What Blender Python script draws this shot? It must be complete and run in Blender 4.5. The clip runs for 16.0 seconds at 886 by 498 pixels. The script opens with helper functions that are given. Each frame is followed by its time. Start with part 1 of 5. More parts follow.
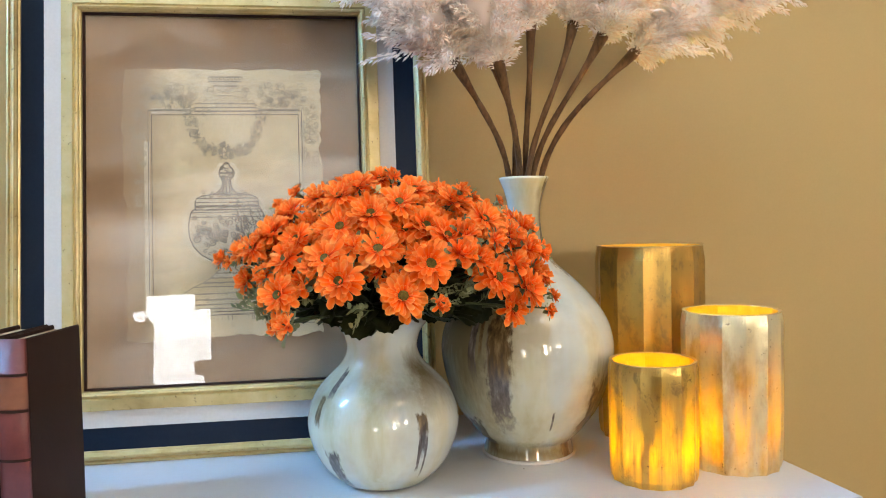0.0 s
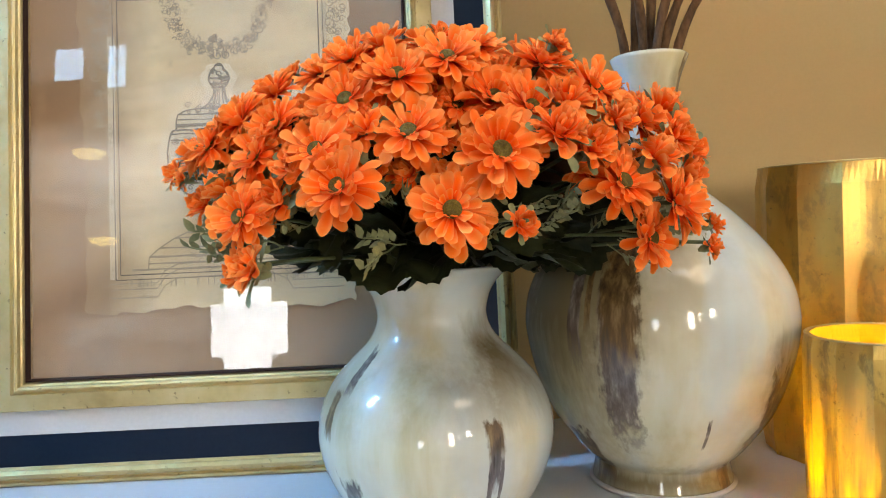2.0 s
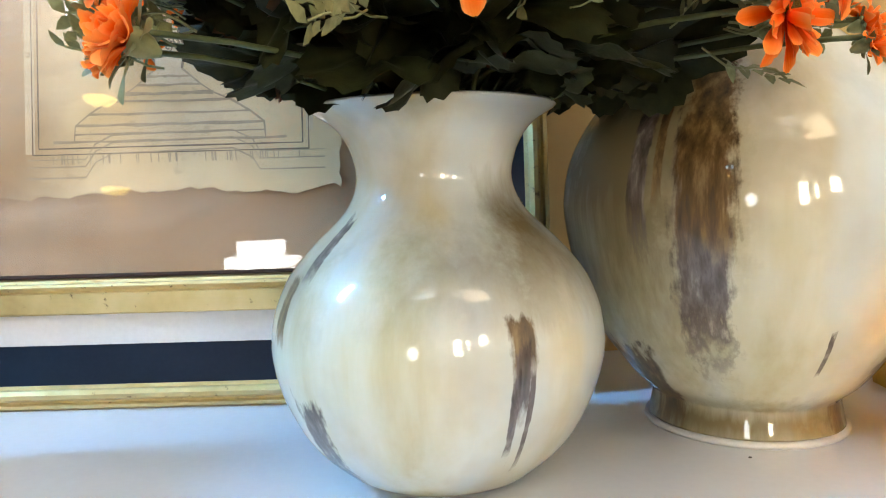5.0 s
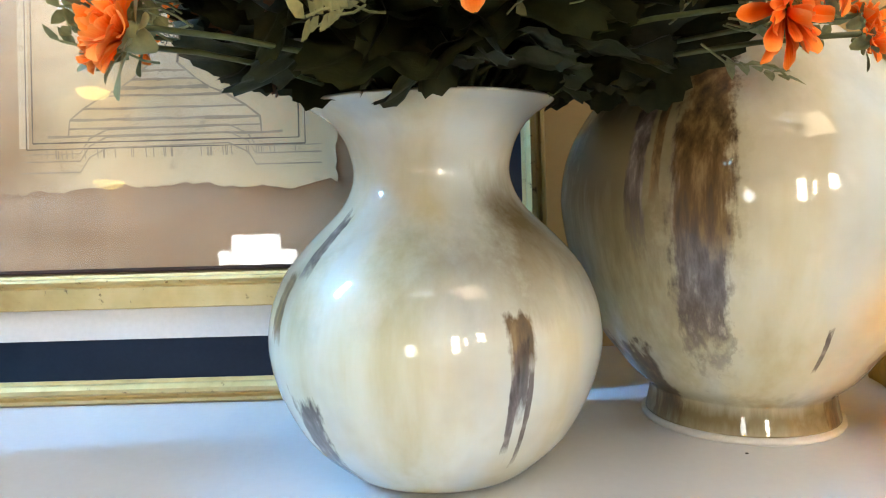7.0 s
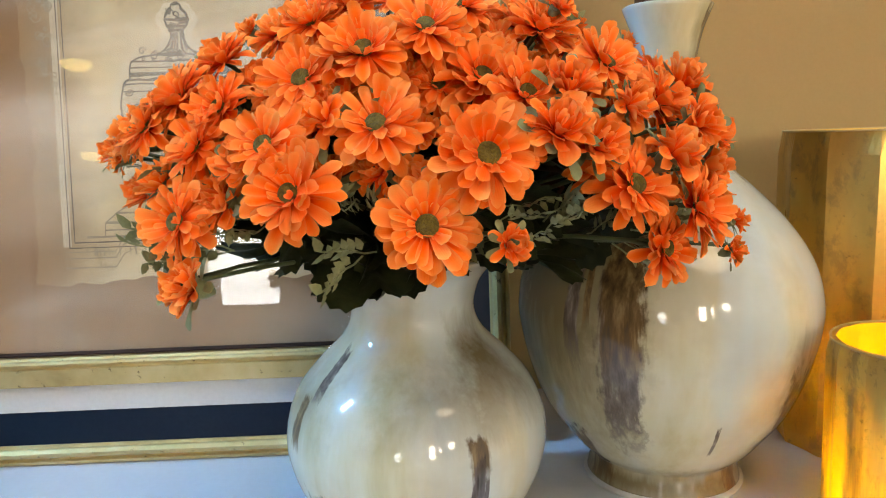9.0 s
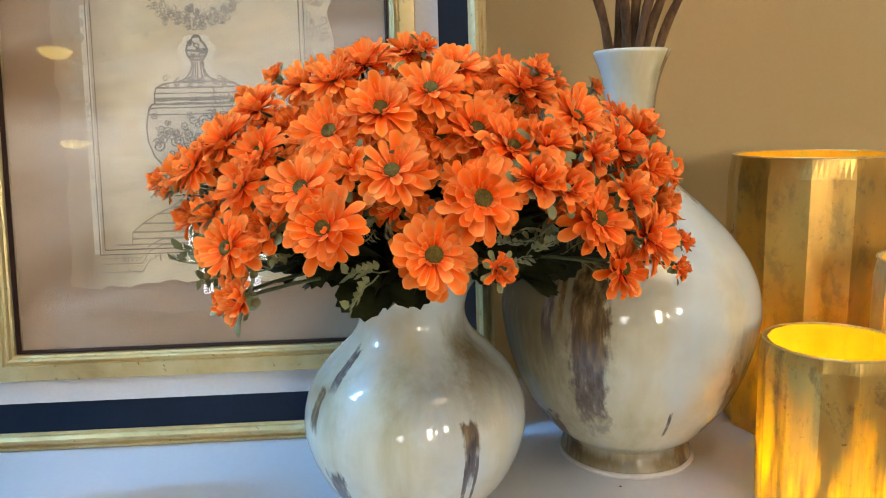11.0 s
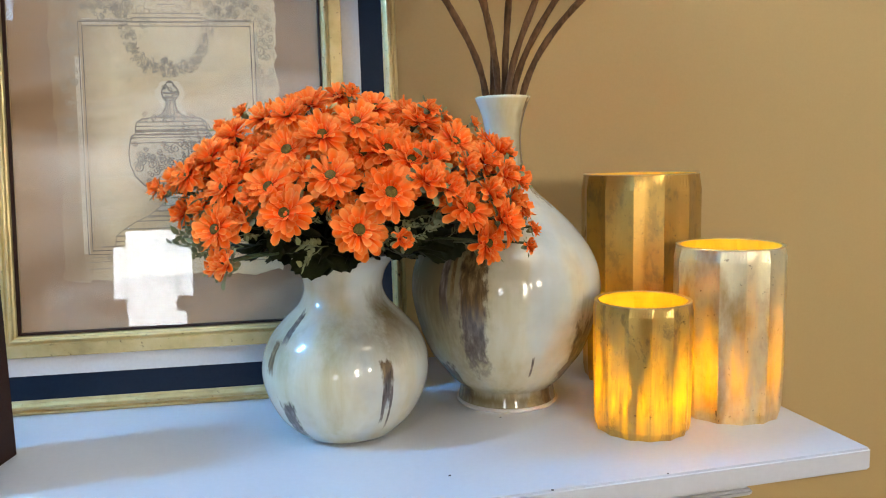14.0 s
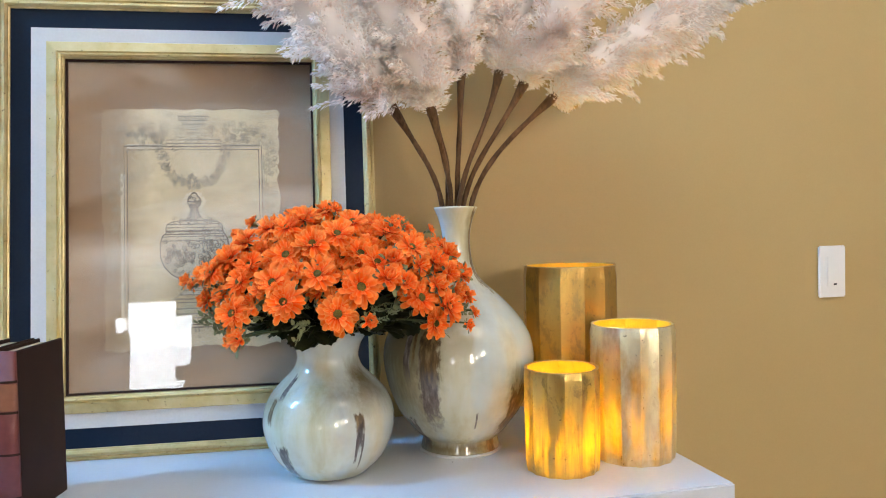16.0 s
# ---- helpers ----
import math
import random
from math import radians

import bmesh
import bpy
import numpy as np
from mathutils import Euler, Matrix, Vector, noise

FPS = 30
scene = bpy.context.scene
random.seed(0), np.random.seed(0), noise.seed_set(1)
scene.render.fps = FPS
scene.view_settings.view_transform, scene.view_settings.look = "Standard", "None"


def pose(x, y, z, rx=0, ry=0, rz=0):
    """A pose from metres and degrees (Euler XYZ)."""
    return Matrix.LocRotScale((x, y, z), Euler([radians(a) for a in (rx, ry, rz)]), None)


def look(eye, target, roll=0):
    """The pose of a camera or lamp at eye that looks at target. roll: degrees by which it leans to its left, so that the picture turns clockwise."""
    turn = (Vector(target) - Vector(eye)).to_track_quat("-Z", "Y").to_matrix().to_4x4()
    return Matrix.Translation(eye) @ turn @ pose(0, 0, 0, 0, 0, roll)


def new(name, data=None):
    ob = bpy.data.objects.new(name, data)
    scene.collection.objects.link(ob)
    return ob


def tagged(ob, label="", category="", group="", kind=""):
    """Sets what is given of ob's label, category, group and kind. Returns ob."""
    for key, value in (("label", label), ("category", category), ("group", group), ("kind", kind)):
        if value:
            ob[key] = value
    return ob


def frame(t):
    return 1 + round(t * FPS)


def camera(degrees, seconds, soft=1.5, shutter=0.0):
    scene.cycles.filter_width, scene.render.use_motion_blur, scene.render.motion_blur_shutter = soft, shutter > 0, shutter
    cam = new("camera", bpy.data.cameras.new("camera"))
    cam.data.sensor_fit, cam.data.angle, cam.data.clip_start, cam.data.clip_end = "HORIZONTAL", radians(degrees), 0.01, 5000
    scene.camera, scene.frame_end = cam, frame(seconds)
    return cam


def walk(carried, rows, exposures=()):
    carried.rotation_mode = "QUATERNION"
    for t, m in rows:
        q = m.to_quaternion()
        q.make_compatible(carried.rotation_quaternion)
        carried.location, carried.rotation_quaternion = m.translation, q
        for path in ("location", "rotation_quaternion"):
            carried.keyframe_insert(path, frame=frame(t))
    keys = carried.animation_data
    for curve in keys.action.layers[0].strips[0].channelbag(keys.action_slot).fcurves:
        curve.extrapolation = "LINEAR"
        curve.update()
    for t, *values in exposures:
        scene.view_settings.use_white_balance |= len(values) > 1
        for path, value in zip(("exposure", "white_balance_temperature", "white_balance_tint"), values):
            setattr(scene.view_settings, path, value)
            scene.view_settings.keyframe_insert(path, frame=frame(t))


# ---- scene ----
cam = camera(61.5, 16.0, soft=1.1)
METRES, EYE, TILT, LEAN, TURN = 1.35, 1.568, -0.736, 1.69, -12.603
ROWS = [
    (0.0, 0.0, 0.0, 0.0, 0.01, -1.21, -0.41),
    (0.5, -0.0071, 0.0827, -0.0171, 2.84, 0.37, -0.25),
    (1.0, -0.0047, 0.1537, -0.0318, 4.35, 0.12, 0.17),
    (1.5, 0.0007, 0.2087, -0.0448, 5.59, -0.69, 0.47),
    (2.0, 0.0016, 0.2599, -0.0575, 6.54, -1.44, 0.64),
    (2.5, 0.0025, 0.3017, -0.076, 7.19, -2.28, 0.54),
    (3.0, -0.0005, 0.341, -0.0934, 7.7, -2.75, 0.29),
    (3.5, -0.0036, 0.37, -0.1084, 7.93, -3.26, 0.08),
    (4.0, -0.0067, 0.385, -0.1152, 8.09, -3.59, -0.07),
    (4.5, -0.0078, 0.3914, -0.1168, 8.18, -3.88, -0.15),
    (7.0, -0.0093, 0.3936, -0.1159, 7.76, -4.58, -0.26),
    (7.5, -0.0089, 0.3749, -0.1008, 7.63, -4.72, -0.2),
    (8.0, -0.0057, 0.3518, -0.0749, 7.22, -5.37, -0.03),
    (8.5, -0.0017, 0.3349, -0.0475, 7.01, -6.75, 0.09),
    (9.0, 0.005, 0.3178, -0.019, 6.6, -8.28, 0.16),
    (9.5, 0.0056, 0.3031, -0.0019, 6.22, -9.67, 0.06),
    (12.0, 0.001, 0.1928, 0.0078, 3.14, -8.61, -0.37),
    (12.5, 0.0041, 0.1548, 0.0044, 1.9, -8.03, -0.36),
    (13.0, 0.0095, 0.1234, -0.0014, 0.8, -7.51, -0.35),
    (13.5, 0.0145, 0.0981, -0.005, -0.12, -6.98, -0.34),
    (14.0, 0.0182, 0.0758, -0.0066, -0.85, -6.26, -0.3),
    (14.5, 0.0193, 0.0497, -0.0068, -1.34, -5.23, -0.22),
    (15.0, 0.0196, 0.0036, 0.0007, -1.63, -3.82, -0.2),
    (15.5, 0.0216, -0.0597, 0.0105, -1.58, -2.24, -0.23),
    (16.0, 0.0526, -0.1098, 0.0227, -1.1, -0.89, -0.43),
]
walk(cam, [(t, pose(0, 0, EYE, TILT, LEAN, TURN) @ pose(METRES * x, METRES * y, METRES * z, 90 + pitch, roll, yaw)) for t, x, y, z, yaw, pitch, roll in ROWS],
     [(0, 0.04, 6700, 10), (1, 0.12, 6500, 10), (2, 0.06, 6600, 10), (3, 0.16, 6650, 10), (4, 0.40, 6850, 10), (4.7, 0.48, 6950, 10), (7, 0.48, 6950, 10), (7.5, 0.38, 7050, 10), (8.5, 0.08, 7100, 10),
      (9.5, -0.03, 6800, 10), (12, -0.08, 6600, 10), (13.5, -0.08, 6350, 10), (15, -0.03, 6350, 10), (16, 0.00, 6200, 10)])

# ---- light ----
world = bpy.data.worlds.new("sky")
scene.world = world
world.use_nodes = True
wn = world.node_tree.nodes
sky = wn.new("ShaderNodeTexSky")
sky.sky_type = "NISHITA"
sky.sun_disc = False
sky.sun_elevation = radians(38)
sky.sun_rotation = radians(200)
world.node_tree.links.new(sky.outputs[0], wn["Background"].inputs[0])
wn["Background"].inputs[1].default_value = 0.12


def area(name, m, sx, sy, watts, colour, spread=180):
    d = bpy.data.lights.new(name, "AREA")
    d.shape, d.size, d.size_y, d.energy, d.color = "RECTANGLE", sx, sy, watts, colour
    d.spread = radians(spread)
    ob = new(name, d)
    ob.matrix_world = m
    return ob


def point(name, p, watts, colour, r=0.03):
    d = bpy.data.lights.new(name, "POINT")
    d.energy, d.color, d.shadow_soft_size = watts, colour, r
    ob = new(name, d)
    ob.location = p
    return ob


# warm fill lamp, added high in the living room without a fixture
area("warm_fill_light", look((1.6, -1.6, 4.7), (0.3, 1.0, 1.2)), 1.2, 1.2, 26, (1.0, 0.80, 0.56))

# ---- materials ----
def mat(name):
    m = bpy.data.materials.new(name)
    m.use_nodes = True
    nt = m.node_tree
    return m, nt, nt.nodes["Principled BSDF"], nt.nodes["Material Output"]


def nd(nt, kind, **kw):
    n = nt.nodes.new(kind)
    for k, v in kw.items():
        n.inputs[k].default_value = v
    return n


def coords(nt, out="Object", scale=(1, 1, 1)):
    tc = nt.nodes.new("ShaderNodeTexCoord")
    mp = nt.nodes.new("ShaderNodeMapping")
    mp.inputs["Scale"].default_value = scale
    nt.links.new(tc.outputs[out], mp.inputs["Vector"])
    return mp.outputs["Vector"]


def noise_tex(nt, vec, scale, detail=4.0, rough=0.55, distort=0.0):
    n = nd(nt, "ShaderNodeTexNoise", Scale=scale, Detail=detail, Roughness=rough, Distortion=distort)
    nt.links.new(vec, n.inputs["Vector"])
    return n.outputs["Fac"]


def ramp(nt, fac, stops):
    r = nt.nodes.new("ShaderNodeValToRGB")
    el = r.color_ramp.elements
    while len(el) < len(stops):
        el.new(0.5)
    for e, (p, c) in zip(el, stops):
        e.position, e.color = p, (c if len(c) == 4 else (*c, 1))
    nt.links.new(fac, r.inputs["Fac"])
    return r.outputs["Color"]


def mix(nt, fac, a, b, mode="MIX"):
    m = nt.nodes.new("ShaderNodeMix")
    m.data_type, m.blend_type = "RGBA", mode
    for key, v in (("Factor", fac), ("A", a), ("B", b)):
        sock = [s for s in m.inputs if s.name == key and (s.type == "RGBA" or key == "Factor")][0]
        if isinstance(v, (int, float)):
            sock.default_value = v
        elif isinstance(v, tuple):
            sock.default_value = (*v, 1) if len(v) == 3 else v
        else:
            nt.links.new(v, sock)
    return [s for s in m.outputs if s.type == "RGBA"][0]


def maths(nt, op, a, b=0.0, c=0.0):
    m = nt.nodes.new("ShaderNodeMath")
    m.operation = op
    for i, v in enumerate((a, b, c)):
        if isinstance(v, (int, float)):
            m.inputs[i].default_value = v
        else:
            nt.links.new(v, m.inputs[i])
    return m.outputs[0]


def bump(nt, bsdf, height, strength=0.2, dist=0.002):
    b = nd(nt, "ShaderNodeBump", Strength=strength, Distance=dist)
    nt.links.new(height, b.inputs["Height"])
    nt.links.new(b.outputs["Normal"], bsdf.inputs["Normal"])


def simple(name, c1, c2, scale, rough=0.5, metal=0.0, bump_s=0.1, bump_d=0.001, stretch=(1, 1, 1), coat=0.0, fine=6.0, spec=0.5):
    m, nt, b, _ = mat(name)
    v = coords(nt, scale=stretch)
    big = noise_tex(nt, v, scale, 5)
    small = noise_tex(nt, v, scale * fine, 6)
    f = maths(nt, "ADD", maths(nt, "MULTIPLY", big, 0.65), maths(nt, "MULTIPLY", small, 0.35))
    nt.links.new(ramp(nt, f, [(0.3, c1), (0.7, c2)]), b.inputs["Base Color"])
    b.inputs["Roughness"].default_value = rough
    b.inputs["Metallic"].default_value = metal
    b.inputs["Coat Weight"].default_value = coat
    b.inputs["Specular IOR Level"].default_value = spec
    bump(nt, b, small, bump_s, bump_d)
    return m


M_WALL = simple("tan_wall_paint", (0.440, 0.315, 0.125), (0.480, 0.345, 0.145), 1.3, 0.55, bump_s=0.12, bump_d=0.0006, fine=180)
M_ROOM = simple("room_wall_paint", (0.50, 0.37, 0.26), (0.55, 0.42, 0.30), 0.9, 0.7, fine=90)
M_CEIL = simple("ceiling_paint", (0.70, 0.62, 0.52), (0.74, 0.66, 0.56), 0.9, 0.8, fine=60)
M_FLOOR = simple("floor_wood", (0.16, 0.085, 0.04), (0.24, 0.13, 0.06), 3, 0.4, stretch=(1, 8, 1))
M_CURTAIN = simple("pink_curtain", (0.62, 0.40, 0.30), (0.70, 0.47, 0.36), 6, 0.85)
M_WHITE = simple("white_mantel_paint", (0.52, 0.55, 0.60), (0.59, 0.62, 0.67), 4, 0.28, bump_s=0.08, bump_d=0.0006, fine=40)
M_PLASTIC = simple("white_switch_plastic", (0.78, 0.77, 0.75), (0.80, 0.79, 0.77), 20, 0.3, bump_s=0.0)
M_DARK = simple("dark_slot", (0.02, 0.02, 0.02), (0.03, 0.03, 0.03), 20, 0.6)
M_NAVY = simple("navy_frame_paint", (0.0045, 0.011, 0.024), (0.008, 0.017, 0.034), 9, 0.45, bump_s=0.12, fine=30, spec=0.15)
M_CREAM = simple("white_frame_paint", (0.50, 0.50, 0.495), (0.60, 0.60, 0.595), 8, 0.5, bump_s=0.1, fine=30)
M_MAT = simple("brown_mount_card", (0.29, 0.185, 0.105), (0.37, 0.245, 0.145), 3, 0.85, bump_s=0.05, fine=60)
M_INK = simple("grey_engraving_ink", (0.075, 0.065, 0.05), (0.26, 0.22, 0.16), 50, 0.9, bump_s=0.0)
M_INK_PALE = simple("faded_engraving_ink", (0.30, 0.245, 0.17), (0.50, 0.415, 0.285), 50, 0.9, bump_s=0.0)
M_INK_MID = simple("worn_engraving_ink", (0.19, 0.16, 0.115), (0.45, 0.38, 0.27), 60, 0.9, bump_s=0.0)
M_HALO = simple("pale_scraped_paper", (0.70, 0.585, 0.385), (0.78, 0.68, 0.48), 25, 0.9, bump_s=0.0)
M_WASH = simple("pale_grey_ink_wash", (0.52, 0.445, 0.31), (0.71, 0.605, 0.42), 30, 0.9, bump_s=0.0)
M_STEM = simple("brown_reed_stem", (0.018, 0.009, 0.005), (0.21, 0.115, 0.055), 45, 0.6, bump_s=0.35, stretch=(1, 1, 0.35), spec=0.15)
M_COVER = simple("dark_brown_book_cloth", (0.022, 0.010, 0.007), (0.042, 0.019, 0.013), 12, 0.55, bump_s=0.25, fine=40, spec=0.15)
M_SPINE = simple("red_leather_spine", (0.11, 0.022, 0.020), (0.18, 0.042, 0.035), 14, 0.45, bump_s=0.3, fine=12)
M_LABEL = simple("tan_leather_label", (0.17, 0.058, 0.030), (0.25, 0.095, 0.048), 20, 0.5)
M_PAGES = simple("yellowed_pages", (0.28, 0.20, 0.12), (0.46, 0.36, 0.23), 30, 0.9, stretch=(12, 1, 1))


def gold_frame():
    m, nt, b, _ = mat("worn_gold_leaf_moulding")
    v = coords(nt)
    n1 = noise_tex(nt, v, 9, 5, 0.6)
    n2 = noise_tex(nt, v, 140, 5, 0.6)
    col = ramp(nt, n1, [(0.30, (0.40, 0.30, 0.12)), (0.48, (0.58, 0.47, 0.22)), (0.68, (0.70, 0.60, 0.34))])
    col = mix(nt, ramp(nt, n2, [(0.28, (0.8, 0.8, 0.8)), (0.36, (0, 0, 0))]), col, (0.09, 0.055, 0.025))
    nt.links.new(col, b.inputs["Base Color"])
    b.inputs["Metallic"].default_value = 0.5
    nt.links.new(ramp(nt, n2, [(0.3, (0.55, 0.55, 0.55)), (0.7, (0.34, 0.34, 0.34))]), b.inputs["Roughness"])
    bump(nt, b, n2, 0.3, 0.0008)
    return m


M_GOLD = gold_frame()


def paper():
    m, nt, b, _ = mat("aged_engraving_paper")
    v = coords(nt)
    n1 = noise_tex(nt, v, 6, 6, 0.6, 0.6)
    n2 = noise_tex(nt, v, 90, 5)
    col = ramp(nt, n1, [(0.30, (0.58, 0.44, 0.24)), (0.52, (0.72, 0.59, 0.365)), (0.72, (0.79, 0.68, 0.46))])
    col = mix(nt, ramp(nt, n2, [(0.26, (0.6, 0.6, 0.6)), (0.38, (0, 0, 0))]), col, (0.47, 0.38, 0.24))
    # one long side browned towards the mount, standing in for glare on the glass
    sp = nt.nodes.new("ShaderNodeSeparateXYZ")
    nt.links.new(v, sp.inputs[0])
    glare_fade = maths(nt, "ADD", sp.outputs[0], maths(nt, "MULTIPLY", maths(nt, "SUBTRACT", noise_tex(nt, v, 14, 5, 0.6), 0.5), 0.07))
    col = mix(nt, ramp(nt, maths(nt, "ADD", maths(nt, "MULTIPLY", glare_fade, 4.0), 0.5), [(0.0, (0.95, 0.95, 0.95)), (0.20, (0, 0, 0))]), col, (0.38, 0.265, 0.155))
    nt.links.new(col, b.inputs["Base Color"])
    b.inputs["Roughness"].default_value = 0.9
    bump(nt, b, n2, 0.1, 0.0005)
    return m


M_PAPER = paper()


def pane():
    m, nt, b, out = mat("picture_glass")
    tr = nt.nodes.new("ShaderNodeBsdfTransparent")
    gl = nd(nt, "ShaderNodeBsdfGlossy", Roughness=0.015)
    fr = nd(nt, "ShaderNodeFresnel", IOR=1.5)
    mx = nt.nodes.new("ShaderNodeMixShader")
    nt.links.new(fr.outputs[0], mx.inputs[0])
    nt.links.new(tr.outputs[0], mx.inputs[1])
    nt.links.new(gl.outputs[0], mx.inputs[2])
    # hazy room reflections, painted on the glass as pale diagonal streaks
    tc = nt.nodes.new("ShaderNodeTexCoord")
    mp = nt.nodes.new("ShaderNodeMapping")
    mp.inputs["Rotation"].default_value = (0, 0.6, 0)
    mp.inputs["Scale"].default_value = (2.2, 1.0, 6.5)
    nt.links.new(tc.outputs["Object"], mp.inputs["Vector"])
    haze_streaks = noise_tex(nt, mp.outputs["Vector"], 1.4, 4, 0.5, 0.5)
    haze = nd(nt, "ShaderNodeBsdfDiffuse", Color=(0.80, 0.70, 0.58, 1))
    mx2 = nt.nodes.new("ShaderNodeMixShader")
    nt.links.new(ramp(nt, haze_streaks, [(0.40, (0.0, 0.0, 0.0)), (0.68, (0.26, 0.26, 0.26))]), mx2.inputs[0])
    nt.links.new(mx.outputs[0], mx2.inputs[1])
    nt.links.new(haze.outputs[0], mx2.inputs[2])
    nt.links.new(mx2.outputs[0], out.inputs["Surface"])
    return m


M_GLASS = pane()


def glaze(name, streaks, clouds):
    """Cream reactive glaze, with shade and reflections painted into some clouds; streaks: (angle, half width, bottom,
    top, tone), clouds: (angle, half width, bottom, top, amount), in radians and metres.
    """
    m, nt, b, _ = mat(name)
    tc = nt.nodes.new("ShaderNodeTexCoord")
    sp = nt.nodes.new("ShaderNodeSeparateXYZ")
    nt.links.new(tc.outputs["Object"], sp.inputs[0])
    ang = maths(nt, "ARCTAN2", sp.outputs[1], sp.outputs[0])
    run = coords(nt, scale=(1, 1, 0.14))
    iso = coords(nt)
    n_run = noise_tex(nt, run, 26, 5, 0.55)
    n_fine = noise_tex(nt, run, 150, 5, 0.6)
    n_big = noise_tex(nt, iso, 11, 4)
    n_edge = noise_tex(nt, iso, 48, 5, 0.65)
    col = ramp(nt, n_run, [(0.30, (0.50, 0.45, 0.27)), (0.43, (0.57, 0.55, 0.39)), (0.56, (0.61, 0.61, 0.50)), (0.70, (0.54, 0.56, 0.51))])
    col = mix(nt, ramp(nt, n_big, [(0.50, (0, 0, 0)), (0.66, (0.7, 0.7, 0.7))]), col, (0.42, 0.38, 0.27))
    col = mix(nt, ramp(nt, noise_tex(nt, run, 15, 3), [(0.47, (0, 0, 0)), (0.62, (0.7, 0.7, 0.7))]), col, (0.48, 0.57, 0.60))
    brown = ramp(nt, n_fine, [(0.32, (0.035, 0.020, 0.007)), (0.50, (0.105, 0.060, 0.018)), (0.68, (0.24, 0.165, 0.07))])
    grey = ramp(nt, n_fine, [(0.30, (0.030, 0.020, 0.016)), (0.46, (0.085, 0.065, 0.058)), (0.58, (0.15, 0.125, 0.115)), (0.74, (0.38, 0.34, 0.29))])

    def spread(a, w, z0, z1, ragged, soft):
        da = maths(nt, "ABSOLUTE", maths(nt, "WRAP", maths(nt, "SUBTRACT", ang, a), math.pi, -math.pi))
        jit = maths(nt, "MULTIPLY", maths(nt, "SUBTRACT", n_edge, 0.5), 0.8 * w)
        jit2 = maths(nt, "MULTIPLY", maths(nt, "SUBTRACT", n_fine, 0.5), ragged * w)
        side = maths(nt, "DIVIDE", maths(nt, "SUBTRACT", w, maths(nt, "ADD", da, maths(nt, "ADD", jit, jit2))), w * soft)
        zj = maths(nt, "ADD", sp.outputs[2], maths(nt, "MULTIPLY", maths(nt, "SUBTRACT", n_fine, 0.5), ragged * 0.8 * (z1 - z0)))
        low = maths(nt, "DIVIDE", maths(nt, "SUBTRACT", zj, z0), soft * 0.8 * (z1 - z0))
        high = maths(nt, "DIVIDE", maths(nt, "SUBTRACT", z1, zj), soft * 0.5 * (z1 - z0))
        k = maths(nt, "MINIMUM", maths(nt, "MINIMUM", side, low), high)
        return maths(nt, "MINIMUM", maths(nt, "MAXIMUM", k, 0.0), 1.0)
    # olive patches of the glaze, and painted shade
    for a, w, z0, z1, much in clouds:
        col = mix(nt, maths(nt, "MULTIPLY", spread(a, w, z0, z1, 0.4, 0.95), much), col, (0.17, 0.135, 0.065))
    for a, w, z0, z1, tone in streaks:
        col = mix(nt, maths(nt, "MULTIPLY", spread(a, w, z0, z1, 1.0, 0.26), 0.92), col, grey if tone else brown)
    nt.links.new(col, b.inputs["Base Color"])
    b.inputs["Roughness"].default_value = 0.32
    b.inputs["Specular IOR Level"].default_value = 0.2
    b.inputs["Coat Weight"].default_value = 1.0
    b.inputs["Coat Roughness"].default_value = 0.02
    bump(nt, b, n_big, 0.06, 0.004)
    return m


